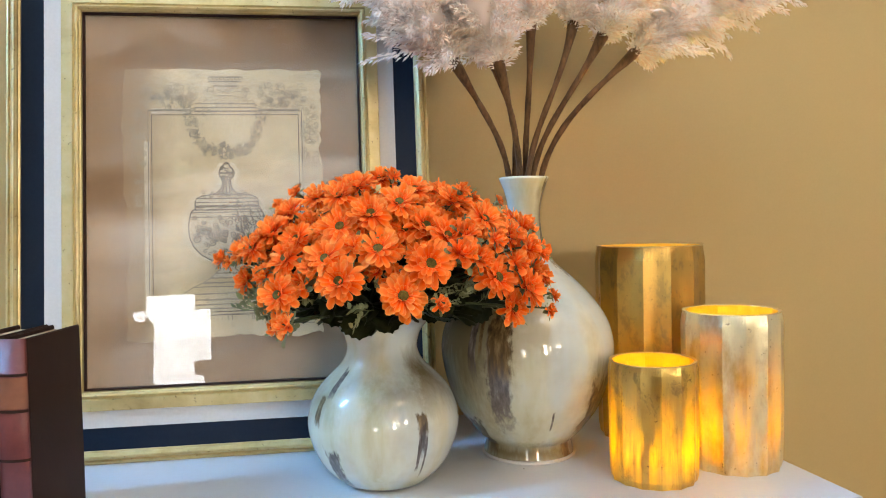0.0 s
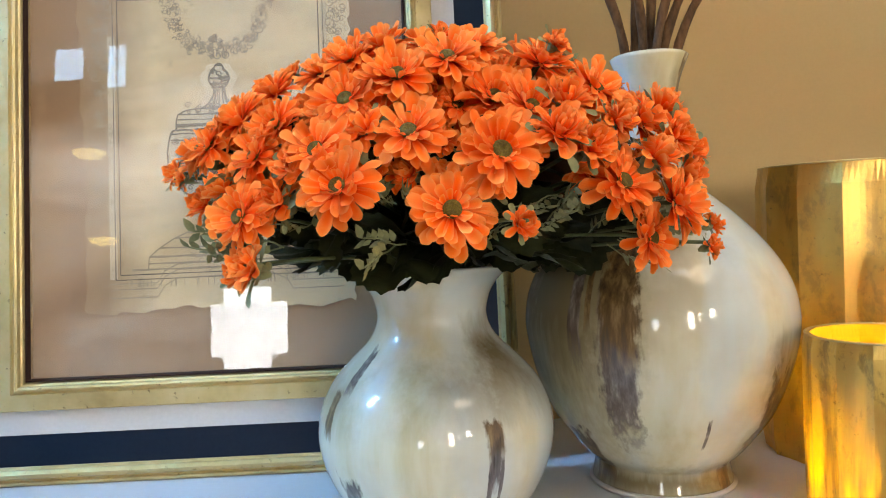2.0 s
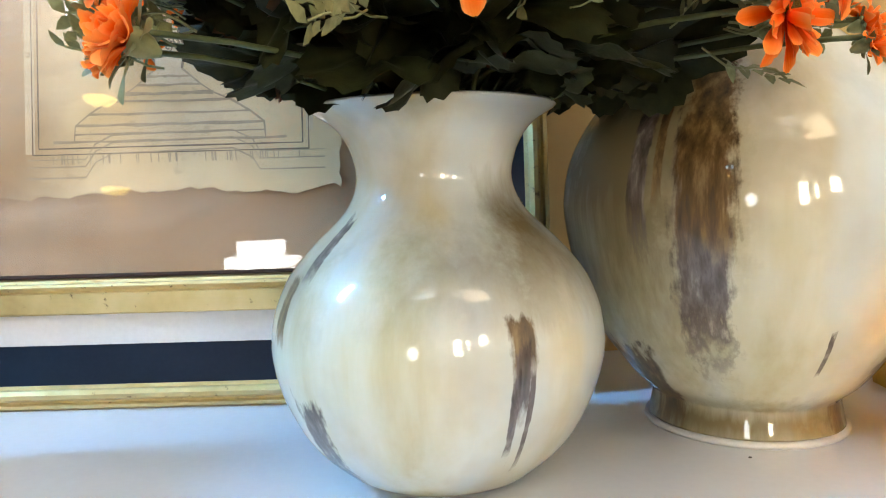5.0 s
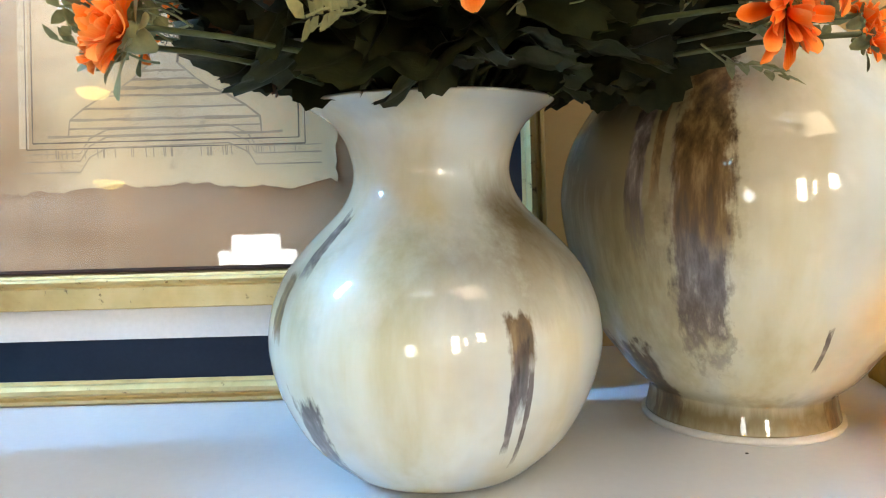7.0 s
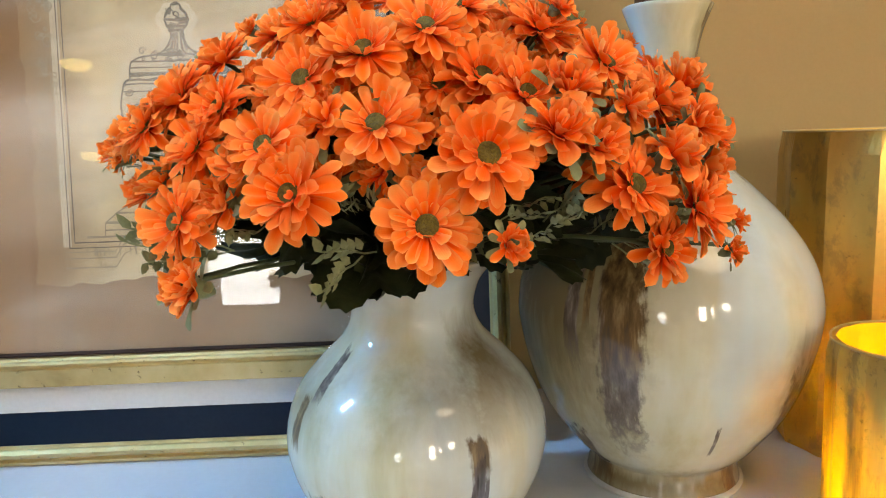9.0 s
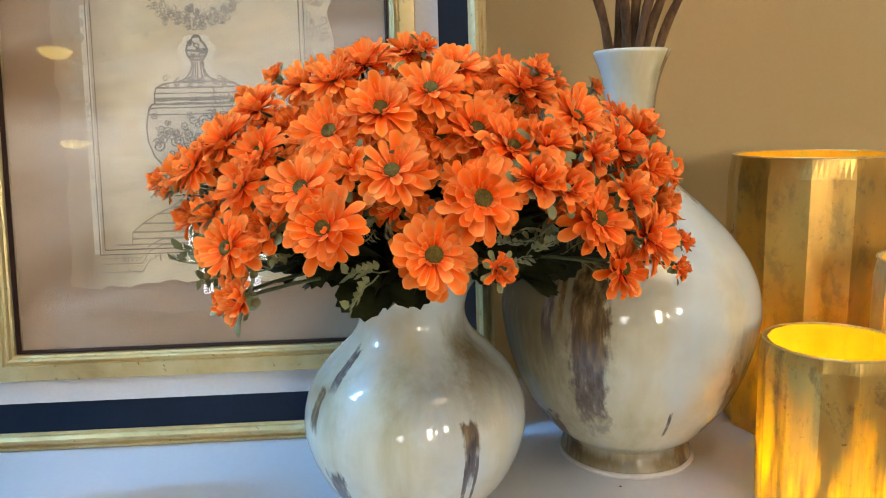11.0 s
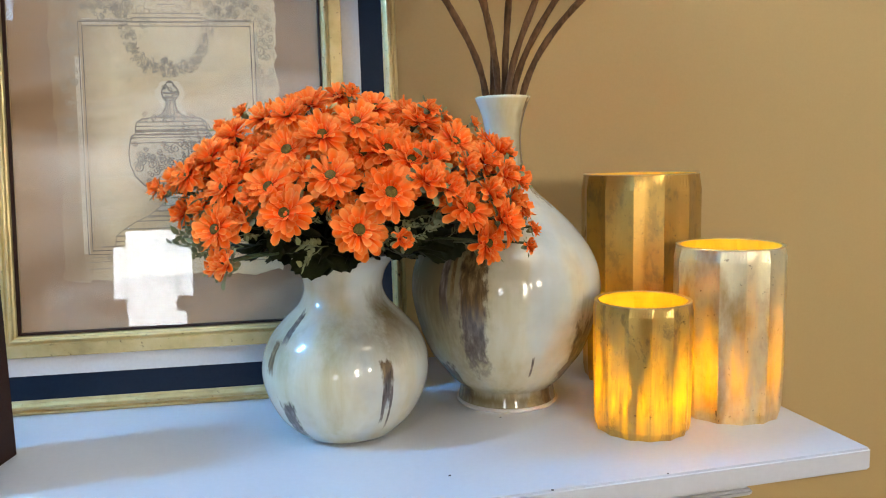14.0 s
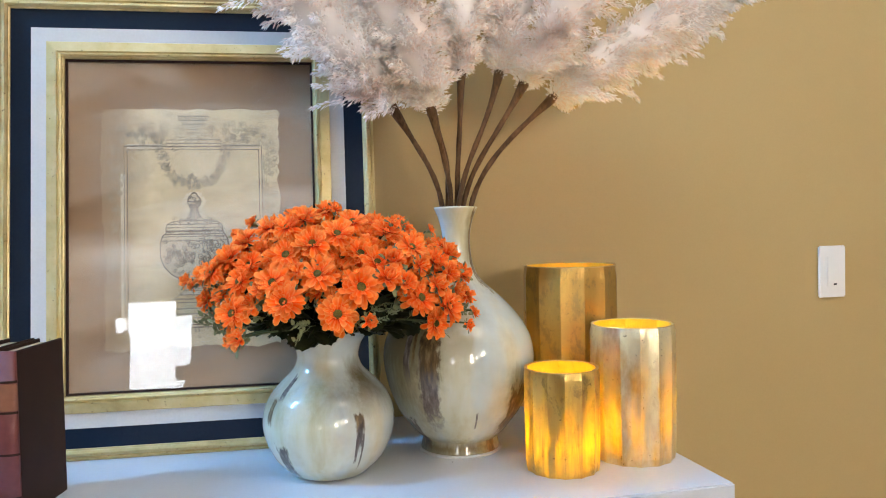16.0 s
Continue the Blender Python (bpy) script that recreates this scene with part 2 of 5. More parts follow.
def gold_glass(name, dull, h, thin_amount, patina):
    """Gold leaf on ribbed glass, thin in streaks that let the candle shine through; the glow's fade upwards is painted
    in.
    """
    m, nt, b, out = mat(name)
    v = coords(nt)
    n1 = noise_tex(nt, coords(nt, scale=(1, 1, 0.45)), 22, 5, 0.6)
    n2 = noise_tex(nt, v, 120, 6, 0.65)
    n3 = noise_tex(nt, coords(nt, scale=(1, 1, 0.09)), 62, 4, 0.6, 0.3)
    n4 = noise_tex(nt, coords(nt, scale=(1, 1, 0.6)), 55, 6, 0.7, 0.25)
    col = ramp(nt, n1, [(0.30, (0.46, 0.28, 0.075)), (0.5, dull), (0.7, tuple(min(1.0, 1.18 * q) for q in dull))])
    col = mix(nt, ramp(nt, n2, [(0.27, (1, 1, 1)), (0.36, (0, 0, 0))]), col, (0.14, 0.10, 0.05))
    col = mix(nt, maths(nt, "MULTIPLY", ramp(nt, n4, [(0.52, (0, 0, 0)), (0.62, (1, 1, 1))]), patina), col, (0.20, 0.15, 0.075))
    nt.links.new(col, b.inputs["Base Color"])
    b.inputs["Metallic"].default_value = 0.88
    nt.links.new(ramp(nt, n1, [(0.3, (0.26, 0.26, 0.26)), (0.7, (0.44, 0.44, 0.44))]), b.inputs["Roughness"])
    bump(nt, b, n2, 0.22, 0.0009)
    tl = nd(nt, "ShaderNodeBsdfTranslucent", Color=(1.0, 0.80, 0.14, 1))
    mx = nt.nodes.new("ShaderNodeMixShader")
    worn = ramp(nt, n3, [(0.43, (0.04, 0.04, 0.04)), (0.60, (1, 1, 1))])
    sp = nt.nodes.new("ShaderNodeSeparateXYZ")
    nt.links.new(v, sp.inputs[0])
    # height mask that shapes the glow, strongest in the lower half
    low_glow = ramp(nt, maths(nt, "DIVIDE", sp.outputs[2], h), [(0.05, (0.35, 0.35, 0.35)), (0.28, (1, 1, 1)), (0.48, (0.72, 0.72, 0.72)), (0.90, (0.06, 0.06, 0.06))])
    thin = maths(nt, "MULTIPLY", maths(nt, "MULTIPLY", worn, low_glow), thin_amount)
    nt.links.new(thin, mx.inputs[0])
    nt.links.new(b.outputs[0], mx.inputs[1])
    nt.links.new(tl.outputs[0], mx.inputs[2])
    nt.links.new(mx.outputs[0], out.inputs["Surface"])
    return m


def amber_lining():
    """Amber lacquer on the inside of the cups, lit and shone through by the candle."""
    m, nt, b, out = mat("amber_lacquer_lining")
    n = noise_tex(nt, coords(nt, scale=(1, 1, 0.4)), 40, 5, 0.6)
    col = ramp(nt, n, [(0.30, (0.85, 0.47, 0.020)), (0.70, (1.0, 0.66, 0.05))])
    nt.links.new(col, b.inputs["Base Color"])
    b.inputs["Roughness"].default_value = 0.5
    b.inputs["Specular IOR Level"].default_value = 0.2
    tl = nd(nt, "ShaderNodeBsdfTranslucent", Color=(1.0, 0.92, 0.35, 1))
    mx = nd(nt, "ShaderNodeMixShader", Fac=0.6)
    nt.links.new(b.outputs[0], mx.inputs[1])
    nt.links.new(tl.outputs[0], mx.inputs[2])
    nt.links.new(mx.outputs[0], out.inputs["Surface"])
    return m


M_LINING = amber_lining()


def petal_mat(name, c_in, c_mid, c_out):
    """Deep at the heart, peach along the rim of each petal, partly as painted highlight; u runs along the petal and v
    across.
    """
    m, nt, b, out = mat(name)
    tc = nt.nodes.new("ShaderNodeTexCoord")
    sp = nt.nodes.new("ShaderNodeSeparateXYZ")
    nt.links.new(tc.outputs["UV"], sp.inputs[0])
    n = noise_tex(nt, coords(nt), 190, 4)
    oi = nt.nodes.new("ShaderNodeObjectInfo")
    along = maths(nt, "ADD", sp.outputs[0], maths(nt, "MULTIPLY", maths(nt, "SUBTRACT", n, 0.5), 0.35))
    col = ramp(nt, along, [(0.16, c_in), (0.36, c_mid), (0.72, c_out), (1.0, (1.0, 0.30, 0.045))])
    # lighter petal edge, strengthened to paint in the highlights
    rim = maths(nt, "POWER", maths(nt, "ABSOLUTE", maths(nt, "MULTIPLY", maths(nt, "SUBTRACT", sp.outputs[1], 0.5), 2.0)), 2.4)
    col = mix(nt, maths(nt, "MULTIPLY", rim, maths(nt, "MULTIPLY", sp.outputs[0], 1.0)), col, (1.0, 0.43, 0.135))
    col = mix(nt, maths(nt, "MULTIPLY", oi.outputs["Random"], 0.30), col, (0.96, 0.100, 0.003))
    geo = nt.nodes.new("ShaderNodeNewGeometry")
    pale = maths(nt, "MULTIPLY", maths(nt, "POWER", geo.outputs["Random Per Island"], 2.0), maths(nt, "MULTIPLY", sp.outputs[0], 0.65))
    col = mix(nt, pale, col, (1.0, 0.38, 0.10))
    nt.links.new(col, b.inputs["Base Color"])
    b.inputs["Roughness"].default_value = 0.6
    b.inputs["Specular IOR Level"].default_value = 0.06
    vein = nt.nodes.new("ShaderNodeTexWave")
    vein.bands_direction = "Y"
    vein.inputs["Scale"].default_value = 2.2
    vein.inputs["Distortion"].default_value = 1.0
    nt.links.new(tc.outputs["UV"], vein.inputs["Vector"])
    bump(nt, b, vein.outputs["Fac"], 0.18, 0.0004)
    tl = nt.nodes.new("ShaderNodeBsdfTranslucent")
    nt.links.new(col, tl.inputs["Color"])
    mx = nd(nt, "ShaderNodeMixShader", Fac=0.12)
    nt.links.new(b.outputs[0], mx.inputs[1])
    nt.links.new(tl.outputs[0], mx.inputs[2])
    nt.links.new(mx.outputs[0], out.inputs["Surface"])
    return m


M_PETAL = petal_mat("orange_silk_petal", (0.62, 0.025, 0.001), (1.0, 0.100, 0.001), (1.0, 0.168, 0.006))
M_DISC = simple("green_flower_disc", (0.025, 0.016, 0.002), (0.22, 0.17, 0.012), 160, 0.8, bump_s=0.8, bump_d=0.002)
M_LEAF = simple("dark_green_leaf", (0.005, 0.008, 0.003), (0.030, 0.036, 0.012), 28, 0.5, bump_s=0.3, bump_d=0.002, fine=4, spec=0.15)
M_LEAF_BROWN = simple("bronze_leaf", (0.022, 0.012, 0.006), (0.17, 0.085, 0.040), 24, 0.55, bump_s=0.3, bump_d=0.002, fine=4, spec=0.15)
M_SPRIG = simple("grey_green_sprig", (0.10, 0.120, 0.045), (0.30, 0.31, 0.145), 40, 0.6)
M_STALK = simple("green_flower_stalk", (0.035, 0.050, 0.016), (0.10, 0.125, 0.045), 40, 0.55)


def plume_mat():
    m, nt, b, out = mat("pampas_plume")
    g = nt.nodes.new("ShaderNodeNewGeometry")
    n = noise_tex(nt, coords(nt), 9, 4)
    f = maths(nt, "ADD", maths(nt, "MULTIPLY", g.outputs["Random Per Island"], 0.35), maths(nt, "MULTIPLY", n, 0.65))
    col = ramp(nt, f, [(0.28, (0.96, 0.78, 0.69)), (0.48, (0.98, 0.90, 0.86)), (0.64, (0.99, 0.98, 0.975))])
    nt.links.new(col, b.inputs["Base Color"])
    b.inputs["Roughness"].default_value = 0.85
    tl = nt.nodes.new("ShaderNodeBsdfTranslucent")
    nt.links.new(col, tl.inputs["Color"])
    mx = nd(nt, "ShaderNodeMixShader", Fac=0.18)
    nt.links.new(b.outputs[0], mx.inputs[1])
    nt.links.new(tl.outputs[0], mx.inputs[2])
    nt.links.new(mx.outputs[0], out.inputs["Surface"])
    return m


M_PLUME = plume_mat()


def glow(name, colour, strength):
    m, nt, b, out = mat(name)
    e = nd(nt, "ShaderNodeEmission", Color=(*colour, 1), Strength=strength)
    nt.links.new(e.outputs[0], out.inputs["Surface"])
    return m


M_SKYGLOW = glow("bright_daylight_outside", (0.95, 0.98, 1.0), 14.0)
M_SKYBLUE = glow("blue_sky_outside", (0.45, 0.72, 1.0), 9.0)
M_DAYWHITE = glow("front_fill_daylight", (1.0, 0.88, 0.70), 46.0)
M_DAYBLUE = glow("blue_daylight_outside", (0.19, 0.52, 1.0), 250.0)
M_SKYTOP = glow("overhead_fill_glow", (0.80, 0.87, 1.0), 6.6)
M_SHADE = glow("lit_yellow_lampshade", (1.0, 0.72, 0.20), 7.0)


# ---- mesh helpers ----
def link_mesh(name, bm, material, smooth=False):
    me = bpy.data.meshes.new(name)
    bm.to_mesh(me)
    bm.free()
    me.materials.append(material)
    if smooth:
        for p in me.polygons:
            p.use_smooth = True
    return me


def part(name, bm, material, parent=None, label="", smooth=False):
    ob = new(name, link_mesh(name, bm, material, smooth))
    ob.parent = parent
    if label:
        tagged(ob, label)
    return ob


def thing(name, label, category, m=None, group="", kind=""):
    ob = new(name)
    ob.empty_display_size = 0.02
    if m is not None:
        ob.matrix_world = m
    return tagged(ob, label, category, group, kind)


def box(x0, x1, y0, y1, z0, z1, bevel=0.0, bm=None, segs=2):
    bm = bm or bmesh.new()
    r = bmesh.ops.create_cube(bm, size=1, matrix=Matrix.Translation(((x0 + x1) / 2, (y0 + y1) / 2, (z0 + z1) / 2)) @ Matrix.Diagonal((x1 - x0, y1 - y0, z1 - z0, 1)))
    if bevel:
        es = {e for v in r["verts"] for e in v.link_edges}
        bmesh.ops.bevel(bm, geom=list(es), offset=bevel, segments=segs, affect="EDGES", clamp_overlap=True)
    return bm


def smooth_profile(pts, n=6):
    """Catmull-Rom through (r, z) pairs."""
    out = []
    p = [pts[0]] + list(pts) + [pts[-1]]
    for i in range(1, len(p) - 2):
        for j in range(n):
            t = j / n
            out.append(tuple(0.5 * (2 * b + (c - a) * t + (2 * a - 5 * b + 4 * c - d) * t * t + (3 * b - a - 3 * c + d) * t ** 3) for a, b, c, d in zip(p[i - 1], p[i], p[i + 1], p[i + 2])))
    out.append(tuple(pts[-1]))
    return out


def lathe(profile, seg=96, wobble=None, bm=None):
    bm = bm or bmesh.new()
    rings = []
    for r, z in profile:
        ring = []
        for k in range(seg):
            a = 2 * math.pi * k / seg
            rr = r * (wobble(a, z) if wobble else 1)
            ring.append(bm.verts.new((rr * math.cos(a), rr * math.sin(a), z)))
        rings.append(ring)
    for a, b in zip(rings, rings[1:]):
        for k in range(seg):
            bm.faces.new((a[k], a[(k + 1) % seg], b[(k + 1) % seg], b[k]))
    return bm, rings


def tube(points, radii, seg=8, bm=None, caps=True):
    bm = bm or bmesh.new()
    pts = [Vector(p) for p in points]
    rings = []
    up = Vector((0.13, 0.97, 0.2))
    for i, p in enumerate(pts):
        d = (pts[min(i + 1, len(pts) - 1)] - pts[max(i - 1, 0)]).normalized()
        u = d.cross(up).normalized()
        w = d.cross(u)
        r = radii[i] if isinstance(radii, (list, tuple)) else radii
        rings.append([bm.verts.new(p + r * (u * math.cos(2 * math.pi * k / seg) + w * math.sin(2 * math.pi * k / seg))) for k in range(seg)])
    for a, b in zip(rings, rings[1:]):
        for k in range(seg):
            bm.faces.new((a[k], a[(k + 1) % seg], b[(k + 1) % seg], b[k]))
    if caps:
        bm.faces.new(rings[0][::-1])
        bm.faces.new(rings[-1])
    return bm


def bezier(a, b, c, d, n=14):
    a, b, c, d = (Vector(q) for q in (a, b, c, d))
    return [a * (1 - t) ** 3 + b * 3 * t * (1 - t) ** 2 + c * 3 * t * t * (1 - t) + d * t ** 3 for t in (i / n for i in range(n + 1))]


# ---- the room ----
WALL_Y, TOP = 1.24, 1.2385
MX0, MX1, MY0 = -1.25, 0.661, 0.731
RX0, RX1, RY0, RH = -3.6, 2.9, -3.4, 5.0


def structure(name, bm, material, label, category, smooth=False):
    ob = new(name, link_mesh(name, bm, material, smooth))
    return tagged(ob, label, category, kind="structure")


structure("floor", box(RX0, RX1, RY0, WALL_Y, -0.12, 0.0), M_FLOOR, "brown wooden floor of the living room", "floor")
# ceiling opening for an unseen skylight, added as overhead fill
SKYLIGHT = (-1.5, 1.1, -2.4, -0.3)
bm = bmesh.new()
for q in ((RX0, SKYLIGHT[0], RY0, WALL_Y), (SKYLIGHT[1], RX1, RY0, WALL_Y), (SKYLIGHT[0], SKYLIGHT[1], RY0, SKYLIGHT[2]), (SKYLIGHT[0], SKYLIGHT[1], SKYLIGHT[3], WALL_Y)):
    box(*q, RH, RH + 0.12, bm=bm)
structure("ceiling", bm, M_CEIL, "high cream painted ceiling with an opening for the added skylight", "ceiling")
structure("wall_north", box(RX0 - 0.15, RX1 + 0.15, WALL_Y, WALL_Y + 0.15, 0.0, RH), M_WALL, "tan painted wall behind the mantelpiece", "wall")
structure("wall_east", box(RX1, RX1 + 0.15, RY0, WALL_Y, 0.0, RH), M_ROOM, "plain beige side wall", "wall")


def wall_with_holes(name, u0, u1, h, holes, place, material, label):
    """A wall of boxes round rectangular holes (u0, u1, z0, z1); place maps (u0, u1, z0, z1) to a box."""
    bm = bmesh.new()
    us = sorted({u0, u1, *(a for q in holes for a in q[:2])})
    zs = sorted({0.0, h, *(a for q in holes for a in q[2:])})
    for ua, ub in zip(us, us[1:]):
        for za, zb in zip(zs, zs[1:]):
            cu, cz = (ua + ub) / 2, (za + zb) / 2
            if not any(q[0] < cu < q[1] and q[2] < cz < q[3] for q in holes):
                box(*place(ua, ub, za, zb), bm=bm)
    bmesh.ops.remove_doubles(bm, verts=bm.verts, dist=0.0005)
    return structure(name, bm, material, label, "wall")


S_HOLES = [(-1.70, -1.34, 1.42, 2.02), (-1.79, -1.70, 1.525, 1.906), (-1.34, -1.222, 1.525, 1.906), (-1.69, -1.27, 1.30, 1.42), (0.50, 0.95, 1.40, 2.45), (1.15, 1.38, 1.75, 2.35), (1.85, 2.45, 2.00, 2.65), (-3.05, -2.80, 3.70, 3.98), (-2.62, -2.46, 3.62, 3.98)]
wall_with_holes("wall_south", RX0 - 0.15, RX1 + 0.15, RH, S_HOLES, lambda a, b, c, d: (a, b, RY0 - 0.15, RY0, c, d), M_ROOM, "beige wall with windows facing the mantelpiece")
W_HOLES = [(0.45, 0.95, 3.60, 4.95)]
wall_with_holes("wall_west", RY0, WALL_Y, RH, W_HOLES, lambda a, b, c, d: (RX0 - 0.15, RX0, a, b, c, d), M_ROOM, "beige side wall with a window")


def window(name, axis, u0, u1, z0, z1, at, nu, nz, material, t=0.035):
    w = thing(name, "white framed window with bright daylight outside, some windows added as fill", "window", kind="structure")
    back = 0.012 if t < 0.02 else 0.142

    def bx(a, b, c, d, e, f):
        return box(a, b, at + c, at + d, e, f) if axis == "y" else box(at + c, at + d, a, b, e, f)
    for a, b, c, d in ((u0, u1, z0, z0 + t), (u0, u1, z1 - t, z1), (u0, u0 + t, z0 + t, z1 - t), (u1 - t, u1, z0 + t, z1 - t)):
        part("window_frame", bx(a, b, -back + 0.002, -0.004 if t < 0.02 else -0.04, c, d), M_CREAM, w)
    for k in range(1, nu):
        u = u0 + (u1 - u0) * k / nu
        part("glazing_bar", bx(u - t * 0.5, u + t * 0.5, -0.09 if t > 0.02 else -0.010, -0.05 if t > 0.02 else -0.005, z0 + t, z1 - t), M_CREAM, w)
    for k in range(1, nz):
        z = z0 + (z1 - z0) * k / nz
        part("glazing_bar", bx(u0 + t, u1 - t, -0.088, -0.052, z - t * 0.5, z + t * 0.5), M_CREAM, w)
    part("daylight", bx(u0, u1, -back - 0.005, -back, z0, z1), material, w, "bright sky beyond the window")
    return w


window("window_1", "y", *S_HOLES[0], RY0, 1, 1, M_SKYGLOW, 0.003)
window("window_2", "y", *S_HOLES[1], RY0, 1, 1, M_SKYGLOW, 0.003)
window("window_3", "y", *S_HOLES[2], RY0, 1, 1, M_SKYGLOW, 0.003)
window("window_8", "y", *S_HOLES[3], RY0, 1, 1, M_SKYGLOW, 0.003)
# three unseen windows, added to light the mantelpiece from the front
window("fill_window_4", "y", *S_HOLES[4], RY0, 1, 3, M_DAYWHITE, 0.04)
window("fill_window_9", "y", *S_HOLES[5], RY0, 1, 3, M_DAYWHITE, 0.04)
window("fill_window_10", "y", *S_HOLES[6], RY0, 1, 3, M_DAYWHITE, 0.04)
window("window_5", "y", *S_HOLES[7], RY0, 1, 1, M_SKYBLUE, 0.01)
window("window_6", "y", *S_HOLES[8], RY0, 2, 1, M_SKYBLUE, 0.01)
window("window_7", "x", *W_HOLES[0], RX0, 1, 3, M_DAYBLUE, 0.05)


# unseen skylight, added to give broad soft light from overhead
def added_skylight():
    w = thing("added_skylight", "white framed skylight, added unseen as soft light from above", "window", kind="structure")
    x0, x1, y0, y1 = SKYLIGHT
    part("daylight", box(x0, x1, y0, y1, RH + 0.115, RH + 0.119), M_SKYTOP, w, "glowing sheet over the added skylight")
    for k in range(6):
        x = x0 + (x1 - x0) * k / 5
        part("glazing_bar", box(x - 0.03, x + 0.03, y0, y1, RH + 0.04, RH + 0.10), M_CREAM, w)
    for k in range(5):
        y = y0 + (y1 - y0) * k / 4
        part("glazing_bar", box(x0, x1, y - 0.03, y + 0.03, RH + 0.045, RH + 0.095), M_CREAM, w)


added_skylight()


def wall_lamp(x, z, size):
    w = thing("wall_lamp", "lit wall lamp with a yellow glass shade", "lamp", pose(x, RY0, z), "yellow wall lamps")
    part("bracket", tube(bezier((0, 0.0, -0.05), (0, 0.05, -0.08), (0, 0.12, -0.06), (0, 0.12, -0.01), 8), 0.008, 8), M_GOLD, w)
    bm, rings = lathe([(0.02 * size, 0.0), (0.09 * size, 0.02 * size), (0.13 * size, 0.06 * size), (0.125 * size, 0.06 * size), (0.085 * size, 0.026 * size), (0.015 * size, 0.008 * size)], 28)
    bm.transform(Matrix.Translation((0, 0.12, 0)))
    part("shade", bm, M_SHADE, w, "glowing yellow glass shade", True)


def curtain(x0, x1, h):
    c = thing("curtain", "pale pink curtain hanging in folds to the floor", "curtain", pose((x0 + x1) / 2, RY0 + 0.10, 0))
    bm = bmesh.new()
    n = 40
    rows = [[bm.verts.new(((i / n - 0.5) * (x1 - x0), 0.03 * math.sin(i * 1.25) + dy, z)) for i in range(n + 1)] for z, dy in ((0.004, 0.0), (h, 0.0), (h, -0.004), (0.004, -0.004))]
    for a, b in zip(rows, rows[1:] + rows[:1]):
        for i in range(n):
            bm.faces.new((a[i], a[i + 1], b[i + 1], b[i]))
    part("fabric", bm, M_CURTAIN, c, smooth=True)
    part("rail", tube([((x0 - x1) / 2 - 0.05, 0, h + 0.012), ((x1 - x0) / 2 + 0.05, 0, h + 0.012)], 0.012, 10), M_GOLD, c)


curtain(-3.10, -2.75, 2.15)


def wardrobe(x0, x1, h):
    w = thing("wardrobe", "tall dark brown wooden wardrobe against the wall", "wardrobe", pose((x0 + x1) / 2, RY0, 0))
    hw = (x1 - x0) / 2
    part("body", box(-hw, hw, 0.002, 0.40, 0.0, h, 0.01), M_FLOOR, w)
    for k in (-1, 1):
        part("door", box(min(0.004 * k, (hw - 0.02) * k), max(0.004 * k, (hw - 0.02) * k), 0.40, 0.42, 0.06, h - 0.04, 0.004), M_FLOOR, w)


wardrobe(-2.62, -1.95, 1.75)
wall_lamp(-2.67, 3.02, 0.9)
wall_lamp(-2.54, 2.36, 0.8)


# ---- mantelpiece ----
def mantelpiece():
    m = thing("mantelpiece", "white painted wooden mantelpiece with stepped moulding", "mantelpiece", kind="structure")
    part("mantel_shelf", box(MX0, MX1, MY0, WALL_Y - 0.001, TOP - 0.0245, TOP, 0.0025), M_WHITE, m)
    for fx, fy, fr in FLECKS:
        bmf, rg = lathe([(fr, TOP), (fr * 0.8, TOP + 0.0004), (fr * 0.2, TOP + 0.0005)], 9)
        bmf.faces.new(rg[-1])
        bmf.transform(Matrix.Translation((fx, fy, 0)))
        part("paint_chip", bmf, M_DARK, m, "tiny dark chip in the paint")
    # cove moulding under the shelf, run along the front and the return
    prof = [(0.0245, 0.026), (0.027, 0.028), (0.032, 0.031), (0.039, 0.038), (0.045, 0.049), (0.048, 0.060), (0.051, 0.064), (0.051, 0.078)]
    bm = bmesh.new()
    rows = []
    for d, inn in prof:
        z = TOP - d
        rows.append([bm.verts.new(q) for q in ((MX0 + inn, WALL_Y - 0.001, z), (MX0 + inn, MY0 + inn, z), (MX1 - inn, MY0 + inn, z), (MX1 - inn, WALL_Y - 0.001, z))])
    for a, b in zip(rows, rows[1:]):
        for k in range(3):
            bm.faces.new((a[k], b[k], b[k + 1], a[k + 1]))
    bm.faces.new(rows[0])
    bm.faces.new(rows[-1][::-1])
    part("cove_moulding", bm, M_WHITE, m)
    part("frieze_board", box(MX0 + 0.088, MX1 - 0.088, MY0 + 0.088, WALL_Y - 0.001, TOP - 0.072, TOP - 0.051), M_WHITE, m)
    part("bead", box(MX0 + 0.082, MX1 - 0.082, MY0 + 0.082, WALL_Y - 0.001, TOP - 0.080, TOP - 0.072, 0.003), M_WHITE, m)
    part("lower_frieze", box(MX0 + 0.10, MX1 - 0.10, MY0 + 0.10, WALL_Y - 0.001, 0.92, TOP - 0.080), M_WHITE, m)
    for a, b in ((MX0 + 0.12, MX0 + 0.36), (MX1 - 0.36, MX1 - 0.12)):
        part("pilaster", box(a, b, MY0 + 0.12, WALL_Y - 0.001, 0.0, 0.92, 0.004), M_WHITE, m)
    part("firebox", box(MX0 + 0.36, MX1 - 0.36, MY0 + 0.3, WALL_Y - 0.001, 0.0, 0.92), M_DARK, m)
    return m


FLECKS = [(0.212, 0.792, 0.0016), (0.2985, 0.7325, 0.0016), (0.3125, 0.938, 0.0012), (0.422, 0.7345, 0.0010)]
mantelpiece()


